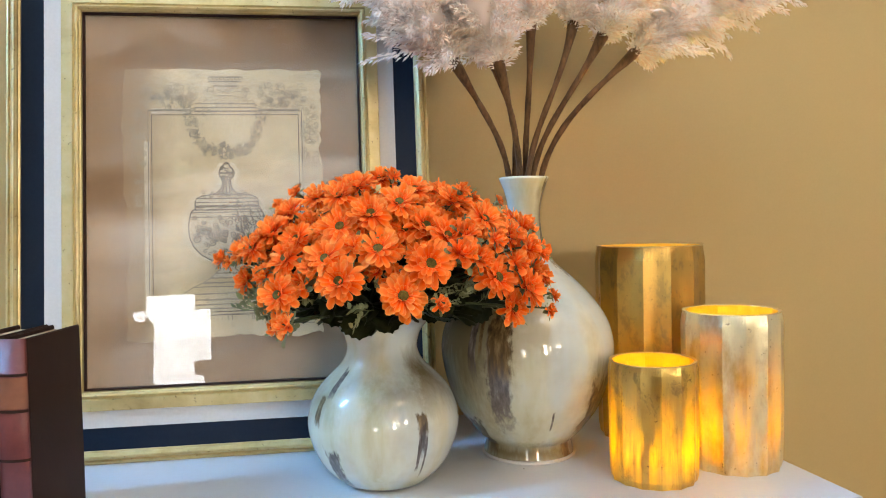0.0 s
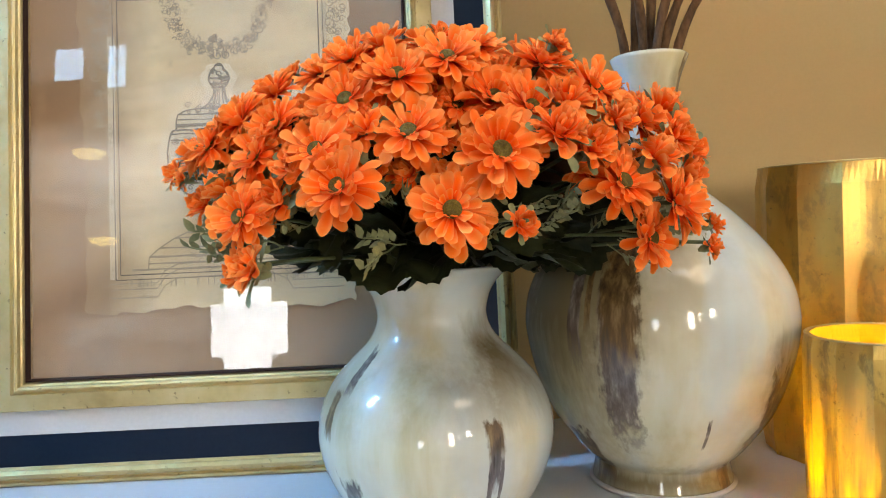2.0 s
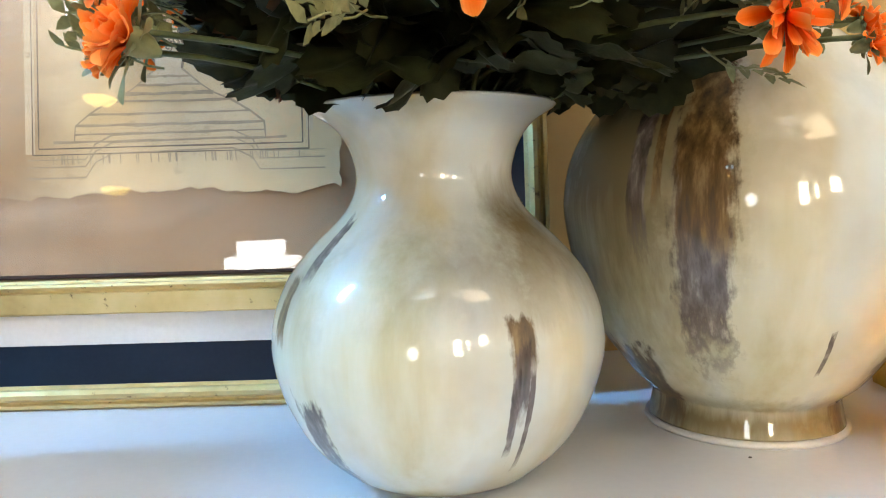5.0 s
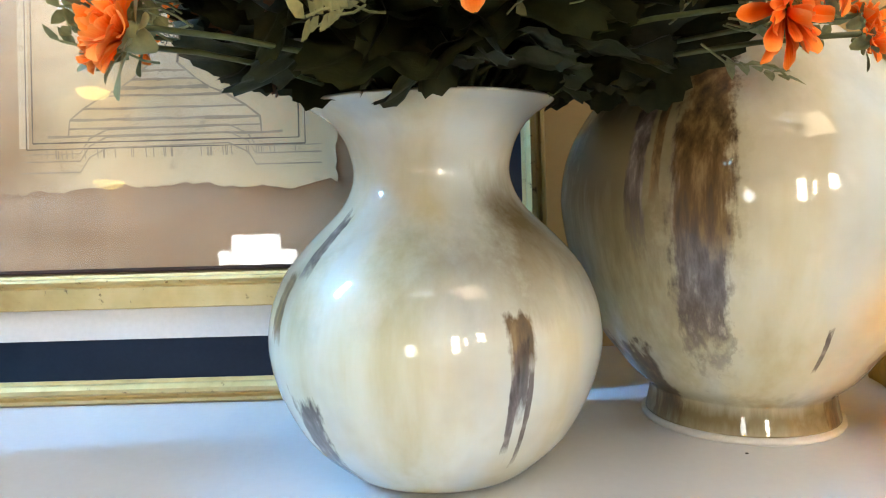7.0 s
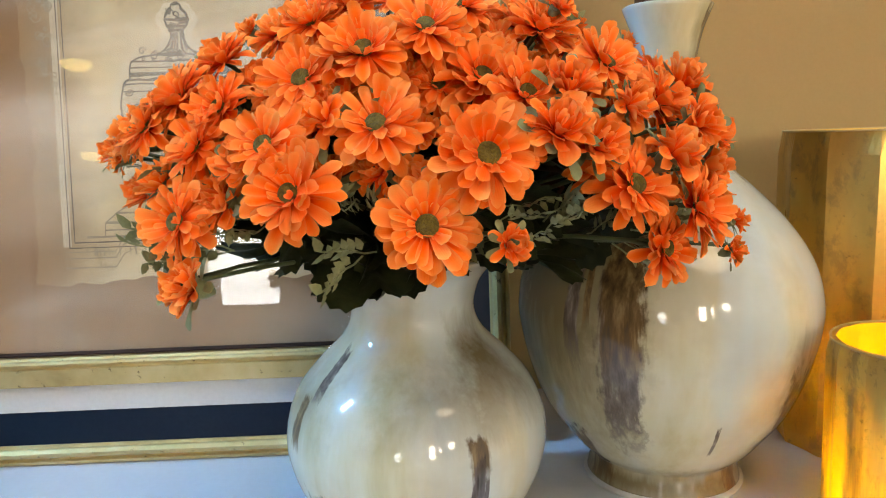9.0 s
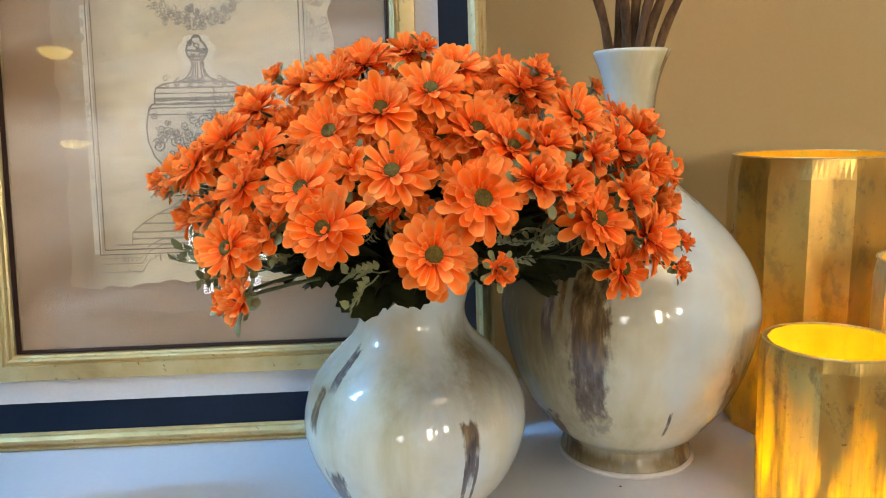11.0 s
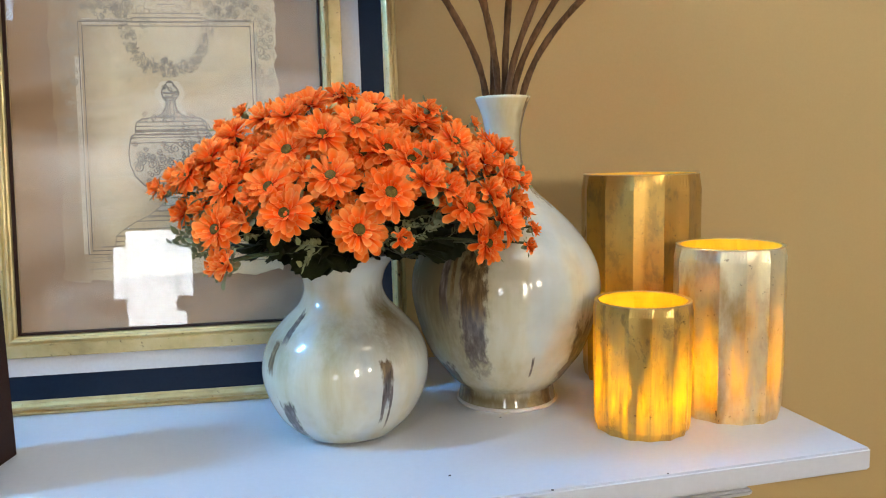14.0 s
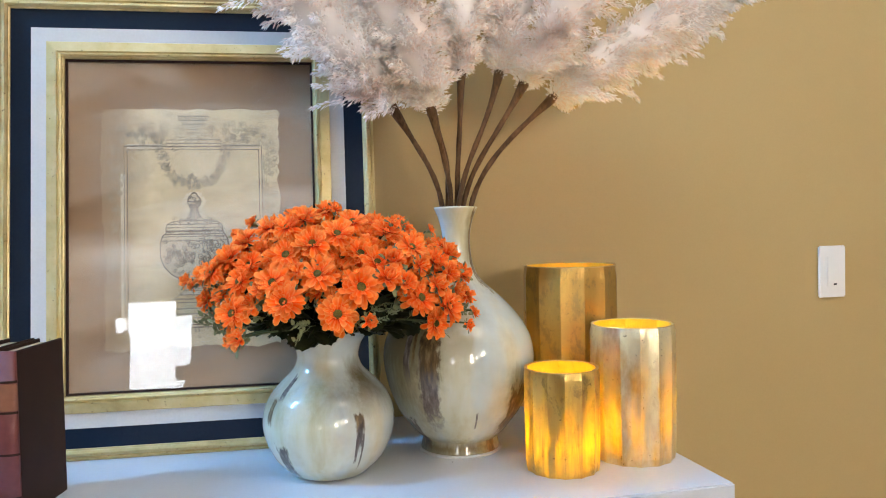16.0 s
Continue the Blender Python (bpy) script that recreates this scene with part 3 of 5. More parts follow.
def light_switch():
    s = thing("light_switch", "white plastic light switch plate on the tan wall", "light switch", pose(1.262, WALL_Y, 1.4825))
    part("plate", box(-0.035, 0.035, -0.006, 0.0, -0.057, 0.057, 0.0025), M_PLASTIC, s)
    part("rocker", box(-0.0165, 0.0165, -0.0085, -0.0055, -0.033, 0.033, 0.0012), M_PLASTIC, s)
    part("indicator", box(0.000, 0.009, -0.0095, -0.0080, -0.030, -0.026, 0.0008), M_DARK, s, "small dark indicator slot")
    return s


light_switch()


# ---- picture ----
def picture():
    slope = 0.1009
    lean = -math.degrees(math.atan(slope))
    p = thing("framed_picture", "framed urn engraving in a gold, white and navy frame, leaning", "picture", pose(-0.075, 1.1065, TOP + 0.0005, lean, 0, -4.51))
    # local: x across, z up along the picture, y into the wall; front plane at y = 0
    W, H = 0.608, 0.7585

    def rail(x0, x1, z0, z1, sect, name, material, label=""):
        """Four mitred rails round the rectangle; sect: (inset, depth) pairs, depth < 0 is proud."""
        for side in range(4):
            bm = bmesh.new()
            rows = []
            for ins, dep in sect:
                c = [(x0 + ins, dep, z0 + ins), (x1 - ins, dep, z0 + ins), (x1 - ins, dep, z1 - ins), (x0 + ins, dep, z1 - ins)]
                rows.append((bm.verts.new(c[side]), bm.verts.new(c[(side + 1) % 4])))
            for a, b in zip(rows, rows[1:]):
                bm.faces.new((a[0], a[1], b[1], b[0]))
            bm.faces.new([r[0] for r in rows][::-1])
            bm.faces.new([r[1] for r in rows])
            bm.faces.new((rows[-1][0], rows[-1][1], rows[0][1], rows[0][0]))
            bmesh.ops.recalc_face_normals(bm, faces=bm.faces)
            part(name, bm, material, p, label)
    x0, x1 = -W / 2, W / 2
    rail(x0, x1, 0, H, [(0, 0.028), (0, 0.003), (0.0015, 0.0), (0.004, -0.001), (0.0055, 0.002), (0.007, 0.0015), (0.009, -0.003), (0.0125, -0.004), (0.0155, -0.001), (0.0165, 0.002), (0.019, 0.003), (0.019, 0.028)], "outer_gold_rail", M_GOLD)
    rail(x0, x1, 0, H, [(0.019, 0.026), (0.019, 0.005), (0.0505, 0.005), (0.0505, 0.026)], "navy_rail", M_NAVY, "matt navy painted band")
    rail(x0, x1, 0, H, [(0.0505, 0.026), (0.0505, 0.0045), (0.0745, 0.0045), (0.0745, 0.026)], "white_rail", M_CREAM, "white painted band")
    rail(x0, x1, 0, H, [(0.0745, 0.026), (0.0745, 0.002), (0.0755, 0.0), (0.091, -0.002), (0.0925, 0.0005), (0.094, 0.0), (0.0965, -0.003), (0.0985, -0.002), (0.0995, 0.002), (0.1015, 0.003), (0.1035, 0.008), (0.1035, 0.026)], "inner_gold_rail", M_GOLD)
    # dark strip modelled in place of the shadow in the rebate
    rail(x0, x1, 0, H, [(0.1034, 0.0086), (0.1034, 0.0040), (0.1046, 0.0040), (0.1066, 0.0075), (0.1066, 0.0086)], "shadow_slip", M_COVER, "thin dark strip drawn as the shadow inside the gold moulding")
    part("glass_pane", box(x0 + 0.102, x1 - 0.102, 0.009, 0.011, 0.102, H - 0.102), M_GLASS, p).visible_shadow = False
    part("mount_card", box(x0 + 0.101, x1 - 0.101, 0.019, 0.022, 0.101, H - 0.101), M_MAT, p, "plain brown mount card")
    part("backing_board", box(x0 + 0.002, x1 - 0.002, 0.0285, 0.032, 0.002, H - 0.002), M_FLOOR, p)
    # torn sheet
    rnd = random.Random(5)
    px0, px1, pz0, pz1 = -0.146, 0.138, 0.172, 0.574
    edge = []
    def run(ax, ay, bx, by, n, amp):
        w = 0.0
        for i in range(n):
            t = i / n
            w = 0.75 * w + rnd.uniform(-amp, amp)
            nx, ny = (by - ay), -(bx - ax)
            L = math.hypot(nx, ny)
            edge.append((ax + (bx - ax) * t + nx / L * w, ay + (by - ay) * t + ny / L * w))
    run(px0, pz0, px1, pz0, 46, 0.0022)
    run(px1, pz0, px1 + 0.004, pz1, 70, 0.0024)
    run(px1 + 0.002, pz1, px0, pz1, 46, 0.0012)
    run(px0, pz1, px0, pz0, 70, 0.0024)
    bm = bmesh.new()
    f = [bm.verts.new((x, 0.0175, z)) for x, z in edge]
    bk = [bm.verts.new((x, 0.0188, z)) for x, z in edge]
    bm.faces.new(f)
    for k in range(len(f)):
        bm.faces.new((f[k], bk[k], bk[(k + 1) % len(f)], f[(k + 1) % len(f)]))
    bmesh.ops.recalc_face_normals(bm, faces=bm.faces)
    sheet = part("engraving_sheet", bm, M_PAPER, p, "torn aged paper sheet with an engraved urn")
    # engraving, drawn as ink strips
    cx = 0.0005
    ink, wash, mid, halo = bmesh.new(), bmesh.new(), bmesh.new(), bmesh.new()

    pale = bmesh.new()
    pen = [ink]

    def stroke(pts, w, y=0.0172):
        bm = pen[0]
        vs = []
        for i, (x, z) in enumerate(pts):
            a, b = pts[max(i - 1, 0)], pts[min(i + 1, len(pts) - 1)]
            dx, dz = b[0] - a[0], b[1] - a[1]
            L = math.hypot(dx, dz) or 1
            ww = w * rnd.uniform(0.6, 1.25) / 2
            vs.append((bm.verts.new((x - dz / L * ww, y, z + dx / L * ww)), bm.verts.new((x + dz / L * ww, y, z - dx / L * ww))))
        for a, b in zip(vs, vs[1:]):
            bm.faces.new((a[0], a[1], b[1], b[0]))

    def fill(pts, bm=wash, y=0.01735):
        bm.faces.new([bm.verts.new((x, y, z)) for x, z in pts])

    def rect(a, b, c, d, w):
        n = 14
        for q in (((a, c), (b, c)), ((b, c), (b, d)), ((b, d), (a, d)), ((a, d), (a, c))):
            stroke([(q[0][0] + (q[1][0] - q[0][0]) * i / n, q[0][1] + (q[1][1] - q[0][1]) * i / n) for i in range(n + 1)], w)

    def curl(x, z, r, turns, a0, sgn=1, w=0.0012):
        n = int(16 * turns)
        stroke([(x + sgn * r * (1 - 0.85 * i / n) * math.cos(a0 + 2 * math.pi * turns * i / n), z + r * (1 - 0.85 * i / n) * math.sin(a0 + 2 * math.pi * turns * i / n)) for i in range(n + 1)], w)

    def band(a, b, c, d):
        fill([(a, c), (b, c), (b, d), (a, d)])
    # panel border
    cx = -0.001
    pl, pr, pb, pt = -0.108, 0.107, 0.209, 0.505
    band(pl - 0.011, pl - 0.003, pb - 0.004, pt - 0.04)
    band(pr + 0.003, pr + 0.009, pb + 0.01, pt - 0.01)
    rect(pl, pr, pb, pt, 0.0012)
    rect(pl - 0.005, pr + 0.005, pb - 0.005, pt + 0.006, 0.0010)
    band(pl, -0.050, pt + 0.002, pt + 0.010)
    band(0.048, pr, pt + 0.002, pt + 0.010)
    # urn silhouette: half widths and heights
    urn = [(0.0, 0.432), (0.004, 0.430), (0.005, 0.426), (0.009, 0.422), (0.011, 0.416), (0.009, 0.410), (0.0055, 0.406), (0.0055, 0.400), (0.008, 0.393), (0.013, 0.387), (0.020, 0.384), (0.036, 0.382), (0.044, 0.378), (0.046, 0.372), (0.046, 0.362), (0.050, 0.360), (0.052, 0.357), (0.054, 0.350), (0.056, 0.338), (0.055, 0.322), (0.049, 0.306), (0.037, 0.293), (0.022, 0.285), (0.012, 0.280), (0.011, 0.272), (0.018, 0.266), (0.026, 0.259), (0.036, 0.252), (0.050, 0.246), (0.066, 0.236), (0.077, 0.227), (0.078, 0.214)]
    L = [(cx - x, z) for x, z in urn]
    R = [(cx + x, z) for x, z in urn]
    for a, b, c, d in zip(L, R, R[1:], L[1:]):
        if b[0] - a[0] > 1e-5 and a[1] - d[1] > 0.0001 and a[1] > 0.262:
            fill([a, b, c, d])
    # scraped pale outline round the lid and the bowl
    for a, b in zip(urn[:22], urn[1:23]):
        if a[1] - b[1] > 0.0001:
            for k in (-1, 1):
                fill([(cx + k * (a[0] + 0.009), a[1]), (cx + k * a[0], a[1]), (cx + k * b[0], b[1]), (cx + k * (b[0] + 0.009), b[1])], halo, 0.01742)
    stroke(L[:25], 0.0022)
    stroke(R[:25], 0.0026)
    pen[0] = pale
    stroke(L[24:], 0.0014)
    stroke(R[24:], 0.0016)
    for z, hw, w in ((0.430, 0.003, 0.002), (0.416, 0.010, 0.003), (0.410, 0.008, 0.002), (0.406, 0.006, 0.003), (0.384, 0.020, 0.0025), (0.378, 0.044, 0.002), (0.372, 0.046, 0.0016), (0.366, 0.046, 0.004), (0.361, 0.046, 0.0026), (0.357, 0.052, 0.0018), (0.350, 0.053, 0.0014), (0.266, 0.018, 0.002), (0.259, 0.026, 0.002), (0.252, 0.036, 0.003), (0.246, 0.050, 0.002), (0.236, 0.066, 0.002), (0.227, 0.077, 0.0026), (0.220, 0.078, 0.0014), (0.214, 0.095, 0.0020)):
        pen[0] = ink if z > 0.27 else pale
        stroke([(cx - hw + 2 * hw * i / 12, z + rnd.uniform(-0.0004, 0.0004)) for i in range(13)], w)
    pen[0] = ink
    for k in range(46):
        x = cx + rnd.uniform(-0.048, 0.048)
        curl(x, rnd.uniform(0.312, 0.350), rnd.uniform(0.003, 0.0075), 1.5, rnd.uniform(0, 6), rnd.choice((-1, 1)), 0.0016)
    for k in range(24):
        curl(cx + rnd.uniform(-0.034, 0.034), rnd.uniform(0.379, 0.388), rnd.uniform(0.002, 0.004), 1.2, rnd.uniform(0, 6), 1, 0.0012)
        curl(cx + rnd.uniform(-0.034, 0.034), rnd.uniform(0.288, 0.312), rnd.uniform(0.002, 0.004), 1.2, rnd.uniform(0, 6), 1, 0.0012)
    for k in range(10):
        curl(cx + rnd.uniform(-0.007, 0.007), rnd.uniform(0.408, 0.426), rnd.uniform(0.0025, 0.004), 1.2, rnd.uniform(0, 6), 1, 0.0014)
        x = cx + rnd.uniform(-0.007, 0.007)
        stroke([(x, 0.404), (x * 1.1, 0.396), (x * 1.5, 0.388)], 0.0013)
    for k in range(90):
        t = rnd.random()
        z = 0.286 + 0.085 * t
        hw = 0.052 if z > 0.318 else 0.052 - 0.9 * (0.318 - z)
        x = cx + hw * rnd.uniform(0.30, 1.0)
        stroke([(x, z), (x - 0.004, z + 0.008)], 0.0011)
    # crest, swags and side ornament
    for sgn in (-1, 1):
        pen[0] = mid
        for k in range(130):
            t = rnd.random()
            curl(cx + sgn * (0.003 + 0.050 * math.sin(1.57 * t) ** 0.65) + rnd.uniform(-0.008, 0.008), 0.448 + 0.070 * t ** 1.7 + rnd.uniform(-0.007, 0.007), rnd.uniform(0.0012, 0.0044), rnd.uniform(0.5, 1.2), rnd.uniform(0, 6), sgn, rnd.uniform(0.0006, 0.0013))
        for k in range(26):
            a, r = rnd.uniform(0, 6.28), math.sqrt(rnd.random())
            curl(cx + sgn * (0.084 + 0.024 * r * math.cos(a)), 0.529 + 0.013 * r * math.sin(a), rnd.uniform(0.002, 0.0055), 1.3, rnd.uniform(0, 6), sgn, 0.0011)
        stroke([(cx + sgn * (0.050 + 0.006 * k), 0.5125) for k in range(11)], 0.0022)
        pen[0] = pale
        for k in range(34):
            curl(cx + sgn * rnd.uniform(0.0, 0.06), rnd.uniform(0.505, 0.55), rnd.uniform(0.003, 0.009), rnd.uniform(0.5, 1.2), rnd.uniform(0, 6), sgn, rnd.uniform(0.0006, 0.0012))
        for k in range(40):
            curl(cx + sgn * rnd.uniform(0.050, 0.124), rnd.uniform(0.516, 0.552), rnd.uniform(0.0025, 0.0075), 1.3, rnd.uniform(0, 6), sgn, 0.0011)
        for k in range(90):
            curl((pr if sgn > 0 else pl) + sgn * rnd.uniform(0.008, 0.027), rnd.uniform(0.27, 0.52), rnd.uniform(0.002, 0.0065), 1.2, rnd.uniform(0, 6), sgn, 0.0011)
    pen[0] = mid
    for k in range(22):
        curl(cx + rnd.uniform(-0.009, 0.009), rnd.uniform(0.440, 0.462), rnd.uniform(0.002, 0.005), 1.3, rnd.uniform(0, 6), 1, 0.0013)
    for z, hw in ((0.563, 0.025), (0.556, 0.024), (0.549, 0.018), (0.540, 0.008), (0.534, 0.011), (0.522, 0.044), (0.516, 0.044), (0.510, 0.046)):
        stroke([(cx - hw + 2 * hw * i / 8, z) for i in range(9)], 0.0018)
    for k in range(9):
        curl(cx - 0.022 + 0.0055 * k, 0.560, 0.004, 1.0, 0.0, 1, 0.0013)
    fill([(cx - 0.023, 0.558), (cx + 0.023, 0.558), (cx + 0.010, 0.541), (cx - 0.010, 0.541)])
    # lower border with raised step
    pen[0] = pale
    for off in (0.0, 0.006, 0.015):
        stroke([(pl - 0.01, 0.200 - off), (-0.070, 0.200 - off), (-0.062, 0.212 - off), (-0.048, 0.219 - off), (0.050, 0.221 - off), (0.066, 0.213 - off), (0.072, 0.203 - off), (pr + 0.018, 0.203 - off)], 0.0011)
    for k in range(40):
        x = rnd.uniform(pl, pr)
        stroke([(x, 0.204), (x + 0.0005, 0.196)], 0.0008)
    part("ink_lines", ink, M_INK, sheet)
    tagged(part("worn_ink_lines", mid, M_INK_MID, sheet), kind="stuff")
    part("pale_outline", halo, M_HALO, sheet)
    part("faded_ink_lines", pale, M_INK_PALE, sheet)
    part("ink_wash", wash, M_WASH, sheet)
    return p


picture()


# ---- vases ----
SV = (0.129, 0.957, TOP)
BV = (0.345, 1.012, TOP)
SMALL = [(0.052, 0.001), (0.0592, 0.0052), (0.0775, 0.0228), (0.0892, 0.0439), (0.0955, 0.0628), (0.0975, 0.0806), (0.094, 0.1005), (0.085, 0.1194), (0.07, 0.1366), (0.0525, 0.1539), (0.0455, 0.1707), (0.0478, 0.1864), (0.053, 0.1968), (0.06, 0.2042), (0.069, 0.2099), (0.0715, 0.212)]
BIG = [(0.0640, 0.0045), (0.0622, 0.0130), (0.0612, 0.0205), (0.0628, 0.0242), (0.0735, 0.0335), (0.0845, 0.0471), (0.0992, 0.0677), (0.1100, 0.0922), (0.117, 0.1148), (0.1215, 0.1373), (0.1225, 0.1558), (0.1185, 0.1794), (0.1075, 0.2029), (0.089, 0.2275), (0.0655, 0.2511), (0.0395, 0.2747), (0.0275, 0.2972), (0.0232, 0.3229), (0.0228, 0.3464), (0.0275, 0.371), (0.0355, 0.3915)]


def vase_body(profile, wall=0.004):
    out = smooth_profile(profile, 5)
    zmin = out[0][1]
    inner = [(max(r - wall, 0.004), max(z, zmin + wall)) for r, z in out[::-1]]
    rim = [(out[-1][0] - wall * 0.3, out[-1][1] + wall * 0.35), (out[-1][0] - wall * 0.7, out[-1][1] + wall * 0.3)]
    bm, rings = lathe(out + rim + inner, 112, lambda a, z: 1 + 0.006 * noise.noise((math.cos(a) * 1.5, math.sin(a) * 1.5, z * 12)))
    bm.faces.new(rings[0][::-1])
    bm.faces.new(rings[-1])
    return bm


A = math.radians
small_vase = thing("small_vase", "round cream glazed ceramic vase with brown drip streaks, holding orange flowers", "vase", pose(*SV))
part("body", vase_body(SMALL), glaze("cream_glaze_small", [(A(-69), 0.085, 0.076, 0.104, 0), (A(-69.5), 0.055, 0.050, 0.090, 1), (A(-71.5), 0.026, 0.026, 0.080, 1), (A(-66), 0.018, 0.020, 0.080, 1), (A(-148), 0.07, 0.118, 0.152, 1), (A(-156), 0.075, 0.084, 0.124, 0), (A(-141), 0.13, 0.004, 0.058, 1), (A(-15), 0.10, 0.03, 0.09, 1), (A(70), 0.3, 0.03, 0.12, 1)], [(A(-45), 0.45, 0.095, 0.178, 1.3), (A(-84), 0.60, 0.090, 0.150, 0.75), (A(-160), 0.5, 0.08, 0.14, 0.7), (A(-105), 0.4, 0.140, 0.205, 0.3)]), small_vase, smooth=True)
bm, rings = lathe([(0.047, 0.0), (0.0498, 0.0), (0.0498, 0.002), (0.047, 0.002)], 64)
bm.faces.new(rings[0][::-1])
part("foot_rim", bm, M_DARK, small_vase, "thin dark foot rim", True)

big_vase = thing("large_vase", "large cream glazed bottle vase with brown streaks, holding pampas plumes", "vase", pose(*BV))
# clouds at -160 and -138 and streak at -139 paint in the bouquet's shade
part("body", vase_body(BIG), glaze("cream_glaze_large", [(A(-127), 0.15, 0.052, 0.200, 1), (A(-126), 0.15, 0.125, 0.265, 0), (A(-145), 0.06, 0.120, 0.250, 1), (A(-139), 0.03, 0.150, 0.250, 0), (A(-165), 0.26, 0.0, 0.062, 0), (A(-54), 0.17, -0.004, 0.028, 0), (A(-50), 0.19, 0.026, 0.118, 0), (A(-90), 0.016, 0.050, 0.080, 1), (A(-38), 0.20, 0.25, 0.40, 0), (A(100), 0.3, 0.05, 0.2, 1)], [(A(-120), 3.3, -0.02, 0.034, 1.3), (A(-44), 0.4, 0.02, 0.15, 1.3), (A(-160), 0.72, 0.02, 0.30, 1.5), (A(-138), 0.42, 0.10, 0.29, 1.1), (A(-8), 0.35, 0.02, 0.12, 1.0), (A(-100), 0.5, 0.20, 0.29, 0.5), (A(-45), 0.5, 0.25, 0.42, 0.9)]), big_vase, smooth=True)
bm, rings = lathe([(0.062, 0.0), (0.0660, 0.0), (0.0668, 0.0016), (0.0664, 0.0034), (0.062, 0.0044)], 80)
bm.faces.new(rings[0][::-1])
bm.faces.new(rings[-1])
part("foot_plate", bm, M_CREAM, big_vase, "white unglazed foot ring", True)


# ---- gold candle holders ----
def holder(name, x, y, r, h, n, label, dull, watts, turn, thin, patina):
    c = thing(name, label, "candle holder", pose(x, y, TOP, 0, 0, turn), "gold candle holders")

    def shell(rad, z0, z1):
        rows = []
        zs = [z0, z0 + 0.05 * (z1 - z0), z0 + 0.25 * (z1 - z0), z0 + 0.5 * (z1 - z0), z0 + 0.75 * (z1 - z0), z0 + 0.93 * (z1 - z0), z1]
        ks = [0.955, 0.985, 1.0, 1.005, 1.01, 1.01, 0.97]
        sub = 8
        for z, k in zip(zs, ks):
            row = []
            for i in range(n * sub):
                a = 2 * math.pi * i / (n * sub)
                t = (i % sub) / sub
                flute = 1 - 0.046 * math.sin(math.pi * t) * (0.35 if z == z1 else 1)
                row.append((rad * k * flute * math.cos(a), rad * k * flute * math.sin(a), z))
            rows.append(row)
        return rows
    out, inn = shell(r, 0.0, h), shell(r - 0.0035, 0.004, h)
    bm = bmesh.new()
    ro = [[bm.verts.new(q) for q in row] for row in out]
    ri = [[bm.verts.new(q) for q in inn[-1]]]
    m = len(ro[0])
    for a, b in zip(ro, ro[1:]):
        for k in range(m):
            bm.faces.new((a[k], a[(k + 1) % m], b[(k + 1) % m], b[k]))
    for k in range(m):
        bm.faces.new((ro[-1][k], ro[-1][(k + 1) % m], ri[-1][(k + 1) % m], ri[-1][k]))
    bm.faces.new(ro[0][::-1])
    part("glass_cup", bm, gold_glass("gold_leaf_" + name, dull, h, thin, patina), c)
    bm = bmesh.new()
    ri = [[bm.verts.new(q) for q in row] for row in inn]
    for a, b in zip(ri, ri[1:]):
        for k in range(m):
            bm.faces.new((a[k], b[k], b[(k + 1) % m], a[(k + 1) % m]))
    bm.faces.new(ri[0])
    part("inner_lining", bm, M_LINING, c, "glowing amber inside of the cup")
    # thin darker lip round the mouth
    lip = [(r * 0.97 * math.cos(2 * math.pi * k / 96), r * 0.97 * math.sin(2 * math.pi * k / 96), h) for k in range(97)]
    part("lip", tube(lip, 0.0009, 6, caps=False), M_GOLD, c, "thin worn gold lip")
    lamp = point("candle_light", (x, y, TOP + 0.30 * h), watts, (1.0, 0.70, 0.08), 0.012)
    return c


holder("small_candle_holder", 0.462, 0.863, 0.0555, 0.1505, 14, "small ribbed gold-leaf glass candle holder, glowing from inside", (0.58, 0.42, 0.13), 2.1, 21, 0.88, 0.65)
holder("medium_candle_holder", 0.590, 0.886, 0.0640, 0.2055, 14, "medium ribbed pale gold-leaf glass candle holder, glowing from inside", (0.75, 0.69, 0.46), 2.0, 21, 0.52, 0.12)
holder("large_candle_holder", 0.558, 1.048, 0.0810, 0.2895, 13, "large ribbed gold-leaf glass candle holder, glowing inside", (0.50, 0.32, 0.085), 2.8, 14, 0.06, 0.45)


